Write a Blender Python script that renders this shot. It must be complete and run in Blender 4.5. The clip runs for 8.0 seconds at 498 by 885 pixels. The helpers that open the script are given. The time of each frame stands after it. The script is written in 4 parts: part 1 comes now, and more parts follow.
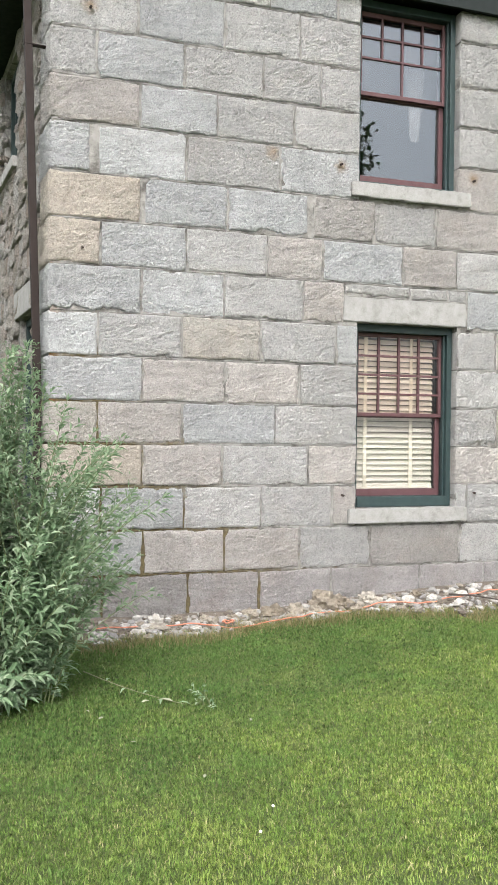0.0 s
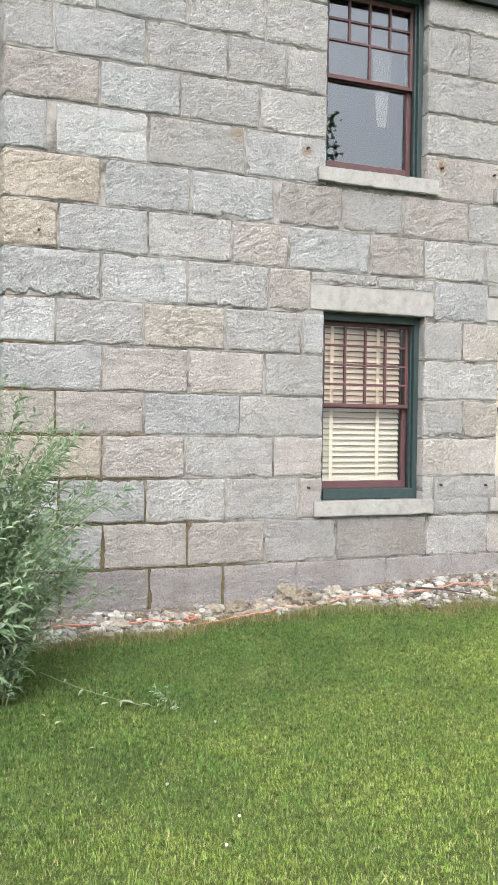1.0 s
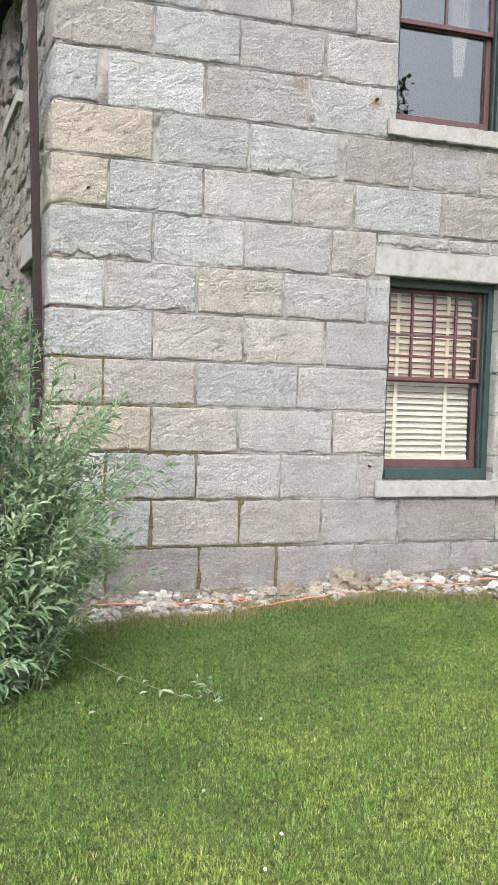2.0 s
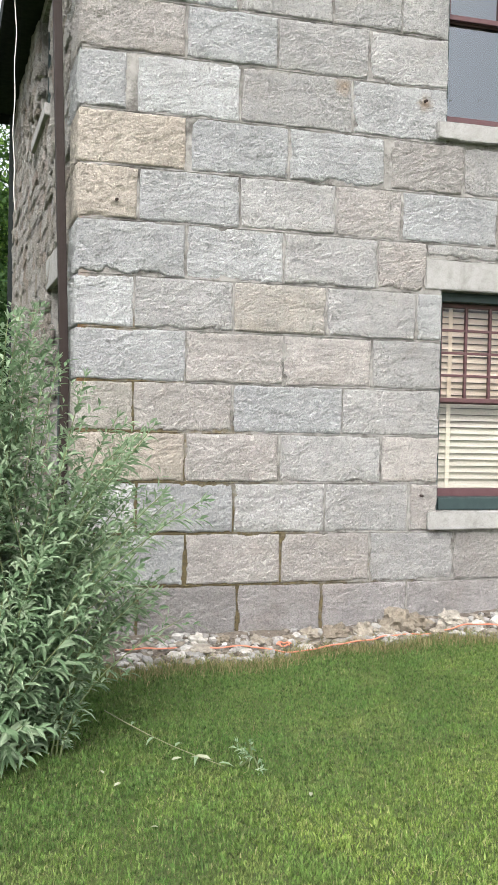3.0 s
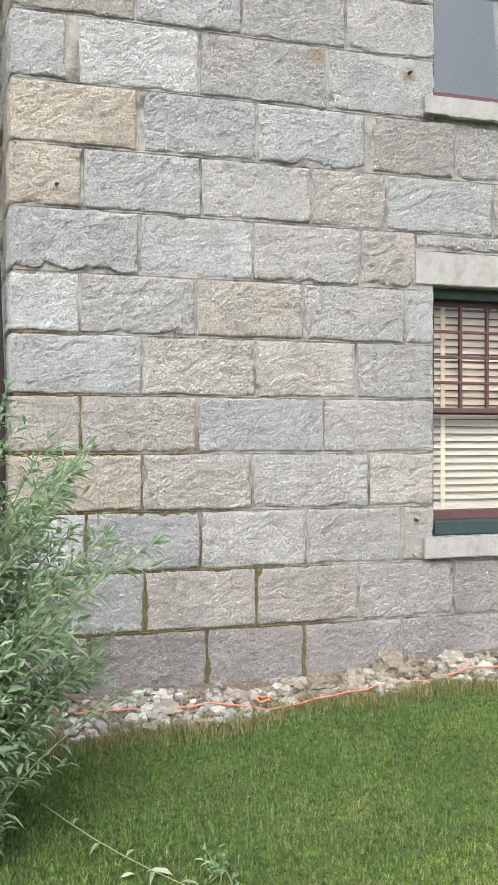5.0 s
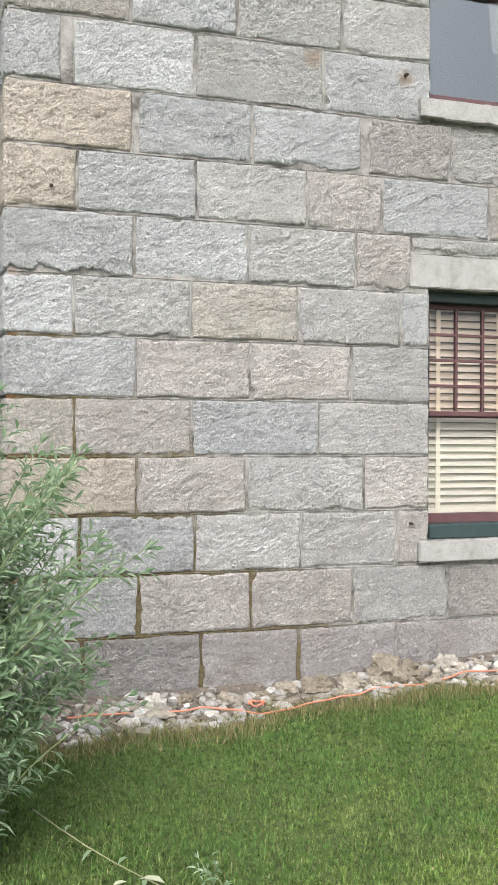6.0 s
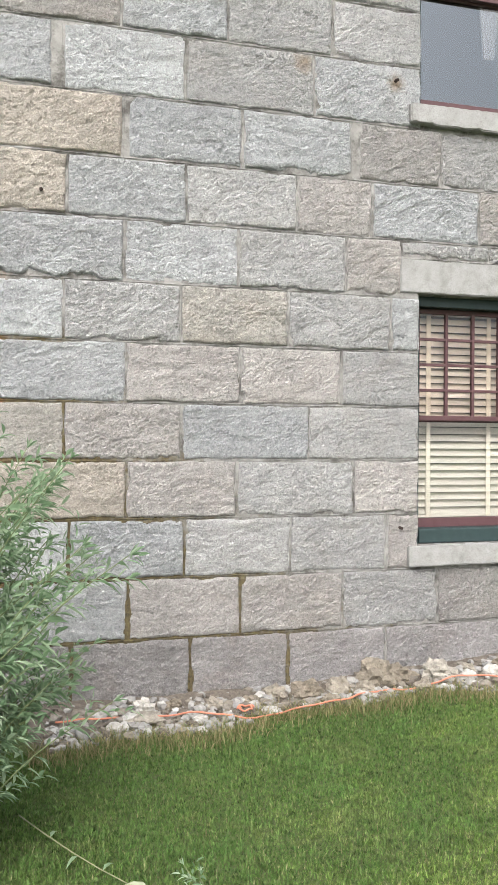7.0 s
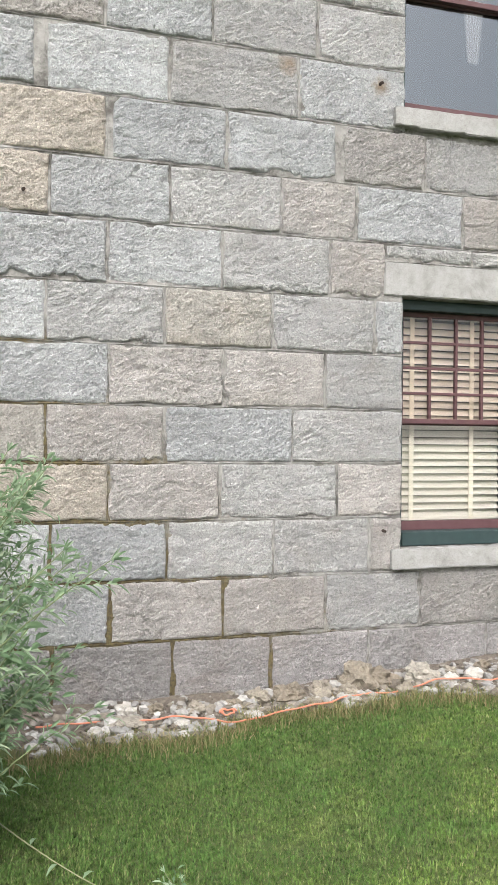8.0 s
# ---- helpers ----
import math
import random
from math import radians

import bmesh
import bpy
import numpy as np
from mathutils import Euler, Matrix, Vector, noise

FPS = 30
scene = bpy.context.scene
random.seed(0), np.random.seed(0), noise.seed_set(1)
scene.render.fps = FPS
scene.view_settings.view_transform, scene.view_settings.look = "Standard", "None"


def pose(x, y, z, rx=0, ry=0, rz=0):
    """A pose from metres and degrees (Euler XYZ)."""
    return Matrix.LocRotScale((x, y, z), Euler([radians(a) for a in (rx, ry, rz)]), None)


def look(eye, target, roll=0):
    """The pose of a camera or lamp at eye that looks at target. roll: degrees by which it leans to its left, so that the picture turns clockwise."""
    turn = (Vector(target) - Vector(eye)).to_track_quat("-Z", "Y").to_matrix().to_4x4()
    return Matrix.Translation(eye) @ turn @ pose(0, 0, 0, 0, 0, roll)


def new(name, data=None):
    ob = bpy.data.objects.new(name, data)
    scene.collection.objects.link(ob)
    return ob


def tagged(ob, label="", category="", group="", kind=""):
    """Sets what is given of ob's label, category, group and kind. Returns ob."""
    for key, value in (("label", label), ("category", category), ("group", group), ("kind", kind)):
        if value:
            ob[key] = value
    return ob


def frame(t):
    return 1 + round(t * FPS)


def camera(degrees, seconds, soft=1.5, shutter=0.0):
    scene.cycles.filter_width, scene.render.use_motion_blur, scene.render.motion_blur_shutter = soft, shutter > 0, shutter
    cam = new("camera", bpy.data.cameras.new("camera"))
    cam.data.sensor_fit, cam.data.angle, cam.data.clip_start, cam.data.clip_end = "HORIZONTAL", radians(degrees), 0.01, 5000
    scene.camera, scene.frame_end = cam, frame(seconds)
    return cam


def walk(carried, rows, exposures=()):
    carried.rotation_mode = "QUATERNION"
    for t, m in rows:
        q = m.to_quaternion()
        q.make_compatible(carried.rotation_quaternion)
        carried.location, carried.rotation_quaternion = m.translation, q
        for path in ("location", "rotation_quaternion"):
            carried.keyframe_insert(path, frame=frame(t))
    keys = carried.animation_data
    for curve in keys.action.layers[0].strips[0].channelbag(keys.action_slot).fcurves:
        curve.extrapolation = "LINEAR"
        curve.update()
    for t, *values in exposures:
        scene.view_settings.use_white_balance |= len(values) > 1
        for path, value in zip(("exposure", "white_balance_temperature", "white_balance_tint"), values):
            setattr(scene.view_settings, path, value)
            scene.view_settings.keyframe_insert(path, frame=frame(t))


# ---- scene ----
cam = camera(33.4, 8.0, 0.9)
EXPOSURES = ((0.0, 0.82), (1.5, 0.84), (2.8, 0.88), (3.0, 0.84), (3.5, 0.45), (4.0, 0.66), (4.5, 0.80), (5.0, 0.76), (8.0, 0.75))
PATH = [
    (0, (-0.47, -7.019, 1.631), (0.131, -5.112, 1.614), 0.6),
    (0.5, (-0.492, -6.959, 1.64), (0.152, -5.066, 1.605), 0.4),
    (1, (-0.421, -6.825, 1.624), (0.266, -4.947, 1.588), 0.7),
    (1.5, (-0.301, -6.648, 1.614), (0.338, -4.753, 1.563), 1.3),
    (1.7, (-0.276, -6.582, 1.609), (0.289, -4.666, 1.523), 1.5),
    (2.8, (-0.169, -6.046, 1.618), (0.352, -4.119, 1.509), 1.8),
    (3, (-0.15, -5.955, 1.622), (0.312, -4.01, 1.576), 1.2),
    (3.5, (-0.021, -5.663, 1.603), (0.369, -3.702, 1.632), 0.8),
    (4, (0.055, -5.4, 1.585), (0.475, -3.444, 1.587), 0.5),
    (4.5, (0.062, -5.192, 1.615), (0.573, -3.259, 1.606), -0.4),
    (5, (0.087, -5.161, 1.635), (0.606, -3.229, 1.628), -0.0),
    (6.5, (0.104, -5.138, 1.659), (0.637, -3.211, 1.653), 0.2),
    (7, (0.129, -5.154, 1.666), (0.67, -3.228, 1.665), 0.3),
    (7.5, (0.122, -5.144, 1.68), (0.7, -3.229, 1.676), 0.5),
    (8, (0.136, -5.135, 1.681), (0.715, -3.22, 1.681), 0.5),
]
walk(cam, [(t, look(eye, target, roll)) for t, eye, target, roll in PATH], EXPOSURES)

# ---- world, sun, exposure ----
world = bpy.data.worlds.new("world")
scene.world = world
world.use_nodes = True
wn = world.node_tree.nodes
sky = wn.new("ShaderNodeTexSky")
sky.sky_type = "NISHITA"
sky.sun_disc = False
sky.sun_elevation = radians(48)
sky.sun_rotation = radians(200)
sky.air_density, sky.dust_density = 1.0, 6.0
haze = wn.new("ShaderNodeHueSaturation")
haze.inputs["Saturation"].default_value = 0.27
haze.inputs["Value"].default_value = 1.6
world.node_tree.links.new(sky.outputs["Color"], haze.inputs["Color"])
world.node_tree.links.new(haze.outputs["Color"], wn["Background"].inputs["Color"])
wn["Background"].inputs["Strength"].default_value = 0.15
sun = new("sun", bpy.data.lights.new("sun", "SUN"))
sun.data.energy, sun.data.angle, sun.data.color = 0.7, radians(24), (1.0, 0.97, 0.93)
sun.matrix_world = look((0, 0, 20), (4, 10, 8))


# ---- small helpers ----
def part(name, bm, material, parent=None, label="", smooth=False):
    """Link a bmesh as one mesh object under a thing or a part."""
    me = bpy.data.meshes.new(name)
    bm.to_mesh(me)
    bm.free()
    if smooth:
        me.polygons.foreach_set("use_smooth", [True] * len(me.polygons))
    me.materials.append(material)
    ob = new(name, me)
    ob.parent = parent
    if label:
        ob["label"] = label
    return ob


def raw(name, verts, faces, material, parent=None, smooth=False):
    me = bpy.data.meshes.new(name)
    me.from_pydata(verts, [], faces)
    if smooth:
        me.polygons.foreach_set("use_smooth", [True] * len(me.polygons))
    me.materials.append(material)
    ob = new(name, me)
    ob.parent = parent
    return ob


def add_box(bm, x0, x1, y0, y1, z0, z1, bevel=0.0):
    out = bmesh.ops.create_cube(bm, size=1.0)
    for v in out["verts"]:
        v.co = Vector((x0 + (v.co.x + 0.5) * (x1 - x0), y0 + (v.co.y + 0.5) * (y1 - y0), z0 + (v.co.z + 0.5) * (z1 - z0)))
    if bevel:
        edges = list({e for v in out["verts"] for e in v.link_edges})
        bmesh.ops.bevel(bm, geom=edges, offset=bevel, segments=2, affect="EDGES", profile=0.6)
    return bm


def box(x0, x1, y0, y1, z0, z1, bevel=0.0):
    return add_box(bmesh.new(), x0, x1, y0, y1, z0, z1, bevel)


def tube(path, radius, sides=8, taper=1.0):
    """A round bar along a list of points."""
    bm = bmesh.new()
    rings = []
    n = len(path)
    for i, p in enumerate(path):
        p = Vector(p)
        d = (Vector(path[min(i + 1, n - 1)]) - Vector(path[max(i - 1, 0)])).normalized()
        a = d.orthogonal().normalized() if abs(d.z) < 0.99 else Vector((1, 0, 0))
        if abs(d.z) < 0.99:
            a = d.cross(Vector((0, 0, 1))).normalized()
        b = d.cross(a)
        r = radius * (1 + (taper - 1) * i / max(n - 1, 1))
        rings.append([bm.verts.new(p + r * (math.cos(6.2832 * k / sides) * a + math.sin(6.2832 * k / sides) * b)) for k in range(sides)])
    for r0, r1 in zip(rings, rings[1:]):
        for k in range(sides):
            bm.faces.new((r0[k], r0[(k + 1) % sides], r1[(k + 1) % sides], r1[k]))
    bm.faces.new(rings[0][::-1])
    bm.faces.new(rings[-1])
    return bm


# ---- materials ----
class Nodes:
    """A short hand for a procedural material in object or world coordinates."""

    def __init__(self, name, rough=0.8, metal=0.0, coords="Object", spec=0.5):
        self.mat = bpy.data.materials.new(name)
        self.mat.use_nodes = True
        self.n, self.l = self.mat.node_tree.nodes, self.mat.node_tree.links
        self.bsdf = self.n["Principled BSDF"]
        self.bsdf.inputs["Roughness"].default_value = rough
        self.bsdf.inputs["Metallic"].default_value = metal
        self.bsdf.inputs["Specular IOR Level"].default_value = spec
        self.co = self.n.new("ShaderNodeTexCoord").outputs[coords]

    def mapped(self, scale):
        m = self.n.new("ShaderNodeMapping")
        m.inputs["Scale"].default_value = scale
        self.l.new(self.co, m.inputs["Vector"])
        return m.outputs[0]

    def noise(self, scale, detail=4.0, rough=0.6, co=None, distort=0.0):
        t = self.n.new("ShaderNodeTexNoise")
        t.inputs["Scale"].default_value, t.inputs["Detail"].default_value = scale, detail
        t.inputs["Roughness"].default_value, t.inputs["Distortion"].default_value = rough, distort
        self.l.new(co or self.co, t.inputs["Vector"])
        return t.outputs["Fac"]

    def voronoi(self, scale, co=None, out="Distance", feature="F1"):
        t = self.n.new("ShaderNodeTexVoronoi")
        t.feature = feature
        t.inputs["Scale"].default_value = scale
        self.l.new(co or self.co, t.inputs["Vector"])
        return t.outputs[out]

    def ramp(self, fac, stops):
        r = self.n.new("ShaderNodeValToRGB")
        while len(r.color_ramp.elements) < len(stops):
            r.color_ramp.elements.new(0.5)
        for e, (p, c) in zip(r.color_ramp.elements, stops):
            e.position, e.color = p, (*c, 1.0) if len(c) == 3 else c
        self.l.new(fac, r.inputs["Fac"])
        return r.outputs["Color"]

    def mix(self, a, b, fac, mode="MIX"):
        m = self.n.new("ShaderNodeMix")
        m.data_type, m.blend_type = "RGBA", mode
        for key, value in ((0, fac), (6, a), (7, b)):
            if isinstance(value, (int, float)):
                m.inputs[key].default_value = value
            elif isinstance(value, tuple):
                m.inputs[key].default_value = (*value, 1.0)
            else:
                self.l.new(value, m.inputs[key])
        return m.outputs[2]

    def math(self, op, a, b=0.0):
        m = self.n.new("ShaderNodeMath")
        m.operation = op
        for k, v in enumerate((a, b)):
            if isinstance(v, (int, float)):
                m.inputs[k].default_value = v
            else:
                self.l.new(v, m.inputs[k])
        return m.outputs[0]

    def random(self):
        return self.n.new("ShaderNodeObjectInfo").outputs["Random"]

    def island(self):
        return self.n.new("ShaderNodeNewGeometry").outputs["Random Per Island"]

    def color(self, c):
        if isinstance(c, tuple):
            self.bsdf.inputs["Base Color"].default_value = (*c, 1.0)
        else:
            self.l.new(c, self.bsdf.inputs["Base Color"])
        return self

    def bump(self, height, distance=0.01, strength=1.0):
        b = self.n.new("ShaderNodeBump")
        b.inputs["Distance"].default_value, b.inputs["Strength"].default_value = distance, strength
        self.l.new(height, b.inputs["Height"])
        old = self.bsdf.inputs["Normal"].links
        if old:
            self.l.new(old[0].from_socket, b.inputs["Normal"])
        self.l.new(b.outputs[0], self.bsdf.inputs["Normal"])
        return self

    def rough(self, socket):
        self.l.new(socket, self.bsdf.inputs["Roughness"])
        return self


def grey(v):
    return (v, v, v)


RUST = ((2.60, 0.0, 4.10), (1.93, 0.0, 4.15), (3.98, 0.0, 4.13), (0.32, 0.0, 5.19))


def granite(name, base, warm, stain=0.35, relief=1.0):
    """Rock-faced granite: salt-and-pepper grain, cloudy tone, rusty stains, chiselled relief."""
    m = Nodes(name, 0.9)
    tone = m.ramp(m.noise(2.6, 6, 0.7), [(0.3, tuple(0.82 * c for c in base)), (0.7, tuple(min(1.16 * c, 1) for c in base))])
    shift = m.math("MULTIPLY_ADD", m.random(), 0.24)
    m.n[-1].inputs[2].default_value = 0.90
    comb = m.n.new("ShaderNodeCombineColor")
    for k in range(3):
        m.l.new(shift, comb.inputs[k])
    tone = m.mix(tone, comb.outputs[0], 1.0, "MULTIPLY")
    tone = m.mix(tone, warm, m.ramp(m.noise(2.3, 5, 0.7, m.mapped((1, 1, 1.3)), 0.8), [(0.5, grey(0)), (0.78, grey(stain))]))
    tone = m.mix(tone, (0.16, 0.155, 0.15), m.ramp(m.noise(1.7, 6, 0.75, m.mapped((1.3, 1, 1)), 1.2), [(0.6, grey(0)), (0.8, grey(0.45))]))
    fleck = m.ramp(m.noise(210, 2, 0.7), [(0.32, grey(0.40)), (0.43, grey(0.96)), (0.56, grey(1.06)), (0.66, grey(1.45))])
    tone = m.mix(tone, fleck, 0.8, "MULTIPLY")
    cloud = m.ramp(m.noise(17, 5, 0.8, None, 0.7), [(0.32, grey(0.66)), (0.47, grey(1.0)), (0.58, grey(1.03)), (0.7, grey(1.16))])
    tone = m.mix(tone, cloud, 0.8, "MULTIPLY")
    blot = m.ramp(m.noise(70, 5, 0.8), [(0.33, grey(0.5)), (0.46, grey(1.0)), (0.56, grey(1.06)), (0.68, grey(1.3))])
    tone = m.mix(tone, blot, 0.85, "MULTIPLY")
    # rust bled from the old iron pins
    for spot in RUST:
        d = m.n.new("ShaderNodeVectorMath")
        d.operation = "DISTANCE"
        d.inputs[1].default_value = spot
        m.l.new(m.co, d.inputs[0])
        ring = m.math("ADD", d.outputs["Value"], m.math("MULTIPLY", m.noise(18, 4, 0.7), 0.12))
        tone = m.mix(tone, (0.27, 0.17, 0.075), m.ramp(ring, [(0.06, grey(0.75)), (0.145, grey(0))]))
    m.color(tone)
    m.bump(m.noise(62, 2, 0.55, m.mapped((1, 1, 1.25)), 0.5), 0.075 * relief, 1.0)
    m.bump(m.noise(190, 3, 0.75), 0.009 * relief, 1.0)
    return m.mat


GRANITE = {
    "g": granite("granite_grey", (0.408, 0.405, 0.403), (0.41, 0.365, 0.31), 0.3),
    "w": granite("granite_pale", (0.457, 0.466, 0.476), (0.43, 0.40, 0.36), 0.18),
    "b": granite("granite_blue_grey", (0.405, 0.415, 0.426), (0.41, 0.385, 0.35), 0.2),
    "t": granite("granite_tan", (0.425, 0.383, 0.336), (0.425, 0.355, 0.295), 0.4),
    "y": granite("granite_pale_buff", (0.418, 0.396, 0.365), (0.43, 0.36, 0.28), 0.4),
    "p": granite("granite_warm_grey", (0.42, 0.397, 0.382), (0.415, 0.36, 0.31), 0.35),
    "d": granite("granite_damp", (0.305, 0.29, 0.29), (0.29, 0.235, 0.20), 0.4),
    "s": granite("granite_stained", (0.345, 0.33, 0.32), (0.27, 0.235, 0.21), 0.55),
}
dressed = Nodes("dressed_granite", 0.8)
dressed.color(dressed.mix(dressed.ramp(dressed.noise(11, 6, 0.75), [(0.30, (0.175, 0.17, 0.163)), (0.47, (0.24, 0.236, 0.23)), (0.66, (0.285, 0.282, 0.278))]),
                          dressed.ramp(dressed.noise(170, 2), [(0.35, grey(0.72)), (0.5, grey(1)), (0.7, grey(1.1))]), 0.8, "MULTIPLY"))
dressed.bump(dressed.noise(70, 4), 0.006, 0.5)
DRESSED = dressed.mat

mortar = Nodes("lime_mortar", 0.95)
clean = mortar.ramp(mortar.noise(9, 5), [(0.3, (0.17, 0.164, 0.155)), (0.7, (0.30, 0.292, 0.28))])
clean = mortar.mix(clean, (0.05, 0.046, 0.04), mortar.ramp(mortar.noise(4.2, 6, 0.8), [(0.46, grey(0)), (0.60, grey(0.85))]))
moss = mortar.ramp(mortar.noise(38, 5, 0.75), [(0.34, (0.030, 0.025, 0.016)), (0.5, (0.085, 0.066, 0.034)), (0.68, (0.13, 0.112, 0.045))])
sep = mortar.n.new("ShaderNodeSeparateXYZ")
mortar.l.new(mortar.co, sep.inputs[0])
reach = mortar.math("MULTIPLY_ADD", sep.outputs["X"], -0.30)
mortar.n[-1].inputs[2].default_value = 0.50
high = mortar.math("MULTIPLY_ADD", sep.outputs["Z"], -0.30)
mortar.n[-1].inputs[2].default_value = 0.56
spread = mortar.math("ADD", mortar.math("ADD", reach, high), mortar.noise(5.5, 6, 0.75))
tint = mortar.mix(clean, moss, mortar.ramp(spread, [(0.70, grey(0)), (0.92, grey(1))]))
# rust-coloured lichen on the corner joints of the lower storey
rusty = mortar.math("MULTIPLY", mortar.ramp(sep.outputs["X"], [(0.02, grey(1)), (0.10, grey(0))]), mortar.ramp(mortar.math("MULTIPLY", sep.outputs["Z"], 0.1), [(0.31, grey(1)), (0.34, grey(0))]))
mortar.color(mortar.mix(tint, (0.15, 0.07, 0.025), mortar.math("MULTIPLY", rusty, mortar.ramp(mortar.noise(14, 4), [(0.4, grey(0.2)), (0.6, grey(0.9))]))))
mortar.bump(mortar.noise(60, 4), 0.01, 0.7)
MORTAR = mortar.mat

rubble = Nodes("rubble_stone", 0.92)
rubble.color(rubble.mix(rubble.ramp(rubble.random(), [(0.0, (0.27, 0.235, 0.20)), (0.35, (0.36, 0.335, 0.305)), (0.7, (0.40, 0.385, 0.37)), (1.0, (0.31, 0.255, 0.22))]),
                        rubble.ramp(rubble.noise(9, 6, 0.85, None, 0.6), [(0.34, grey(0.32)), (0.5, grey(1.0)), (0.66, grey(1.45))]), 1.0, "MULTIPLY"))
rubble.bump(rubble.noise(6, 6, 0.85, None, 0.8), 0.12, 1.0)
RUBBLE = rubble.mat


def paint(name, colour, rough=0.45, dirt=0.35):
    m = Nodes(name, rough)
    m.color(m.mix(colour, tuple(c * 0.6 + 0.25 * c + 0.004 for c in colour), m.ramp(m.noise(11, 5, 0.7, m.mapped((1, 1, 0.3))), [(0.45, grey(0)), (0.8, grey(dirt))])))
    m.bump(m.noise(90, 3, 0.6, m.mapped((1, 1, 0.15))), 0.002, 0.4)
    m.rough(m.ramp(m.noise(16, 3), [(0.3, grey(rough - 0.1)), (0.7, grey(rough + 0.15))]))
    return m.mat


GREEN = paint("dark_green_paint", (0.014, 0.031, 0.032), 0.55)
MAROON = paint("maroon_paint", (0.072, 0.030, 0.034), 0.6)
FASCIA = paint("black_green_fascia_paint", (0.018, 0.022, 0.022), 0.75, 0.2)
FASCIA.node_tree.nodes["Principled BSDF"].inputs["Specular IOR Level"].default_value = 0.12
SPOUT = paint("brown_downspout_enamel", (0.021, 0.0145, 0.013), 0.6, 0.3)
SPOUT.node_tree.nodes["Principled BSDF"].inputs["Specular IOR Level"].default_value = 0.2
BLIND = paint("cream_blind_slats", (0.87, 0.825, 0.765), 0.5, 0.0)
TAPE = paint("white_blind_tape", (0.85, 0.80, 0.70), 0.8, 0.05)
PLASTER = paint("interior_plaster", (0.35, 0.33, 0.30), 0.9)
BOARD = paint("interior_boards", (0.12, 0.08, 0.05), 0.6)
IRON = paint("rusty_iron", (0.035, 0.022, 0.018), 0.8)
curtain = Nodes("sheer_white_curtain", 0.9)
curtain.color((0.85, 0.85, 0.85))
curtain.bsdf.inputs["Alpha"].default_value = 0.15
CURTAIN = curtain.mat

glass = bpy.data.materials.new("window_glass")
glass.use_nodes = True
gn, gl = glass.node_tree.nodes, glass.node_tree.links
gn.remove(gn["Principled BSDF"])
see, shine, both = gn.new("ShaderNodeBsdfTransparent"), gn.new("ShaderNodeBsdfGlossy"), gn.new("ShaderNodeMixShader")
shine.inputs["Roughness"].default_value = 0.015
shine.inputs["Color"].default_value = (0.84, 0.92, 1.0, 1)
see.inputs["Color"].default_value = (0.95, 0.94, 0.92, 1)
fres = gn.new("ShaderNodeFresnel")
fres.inputs["IOR"].default_value = 2.3
gl.new(fres.outputs[0], both.inputs[0])
gl.new(see.outputs[0], both.inputs[1])
gl.new(shine.outputs[0], both.inputs[2])
gl.new(both.outputs[0], gn["Material Output"].inputs[0])
GLASS = glass
# ground-floor upper lights: brown tint and weaker gloss stand in for dark reflections
DARKENED_GLASS = glass.copy()
DARKENED_GLASS.name = "smoked_window_glass"
for node in DARKENED_GLASS.node_tree.nodes:
    if node.bl_idname == "ShaderNodeBsdfTransparent":
        node.inputs["Color"].default_value = (0.80, 0.74, 0.69, 1)
    if node.bl_idname == "ShaderNodeFresnel":
        node.inputs["IOR"].default_value = 1.55

lawn = Nodes("lawn_soil_and_thatch", 0.95)
lawn.color(lawn.mix(lawn.ramp(lawn.noise(1.1, 5, 0.65), [(0.35, (0.066, 0.10, 0.021)), (0.65, (0.10, 0.136, 0.034))]),
                    lawn.ramp(lawn.noise(70, 4, 0.75), [(0.35, (0.046, 0.052, 0.02)), (0.6, (0.084, 0.118, 0.03))]), 0.5))
lawn.bump(lawn.noise(90, 4), 0.03, 1.0)
LAWN = lawn.mat


def leafy(name, stops, patch=None, translucent=0.35):
    m = Nodes(name, 0.7, spec=0.18)
    c = m.ramp(m.island(), stops)
    if patch:
        c = m.mix(c, patch, m.ramp(m.noise(0.9, 5, 0.7), [(0.42, grey(0)), (0.68, grey(0.75))]))
    m.color(c)
    t, mixer = m.n.new("ShaderNodeBsdfTranslucent"), m.n.new("ShaderNodeMixShader")
    m.l.new(c, t.inputs["Color"])
    mixer.inputs[0].default_value = translucent
    m.l.new(m.bsdf.outputs[0], mixer.inputs[1])
    m.l.new(t.outputs[0], mixer.inputs[2])
    m.l.new(mixer.outputs[0], m.n["Material Output"].inputs[0])
    return m.mat


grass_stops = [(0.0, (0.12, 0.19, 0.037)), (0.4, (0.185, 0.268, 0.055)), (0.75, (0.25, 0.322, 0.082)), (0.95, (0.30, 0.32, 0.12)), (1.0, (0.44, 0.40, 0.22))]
deep_stops = [(0.0, (0.05, 0.10, 0.022)), (0.45, (0.085, 0.158, 0.036)), (0.8, (0.13, 0.20, 0.056)), (0.96, (0.15, 0.175, 0.068)), (1.0, (0.27, 0.24, 0.13))]
turf = Nodes("grass_blades", 0.6, spec=0.25)
pale, deep_green = turf.ramp(turf.island(), grass_stops), turf.ramp(turf.island(), deep_stops)
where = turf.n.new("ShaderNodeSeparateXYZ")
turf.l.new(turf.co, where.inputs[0])
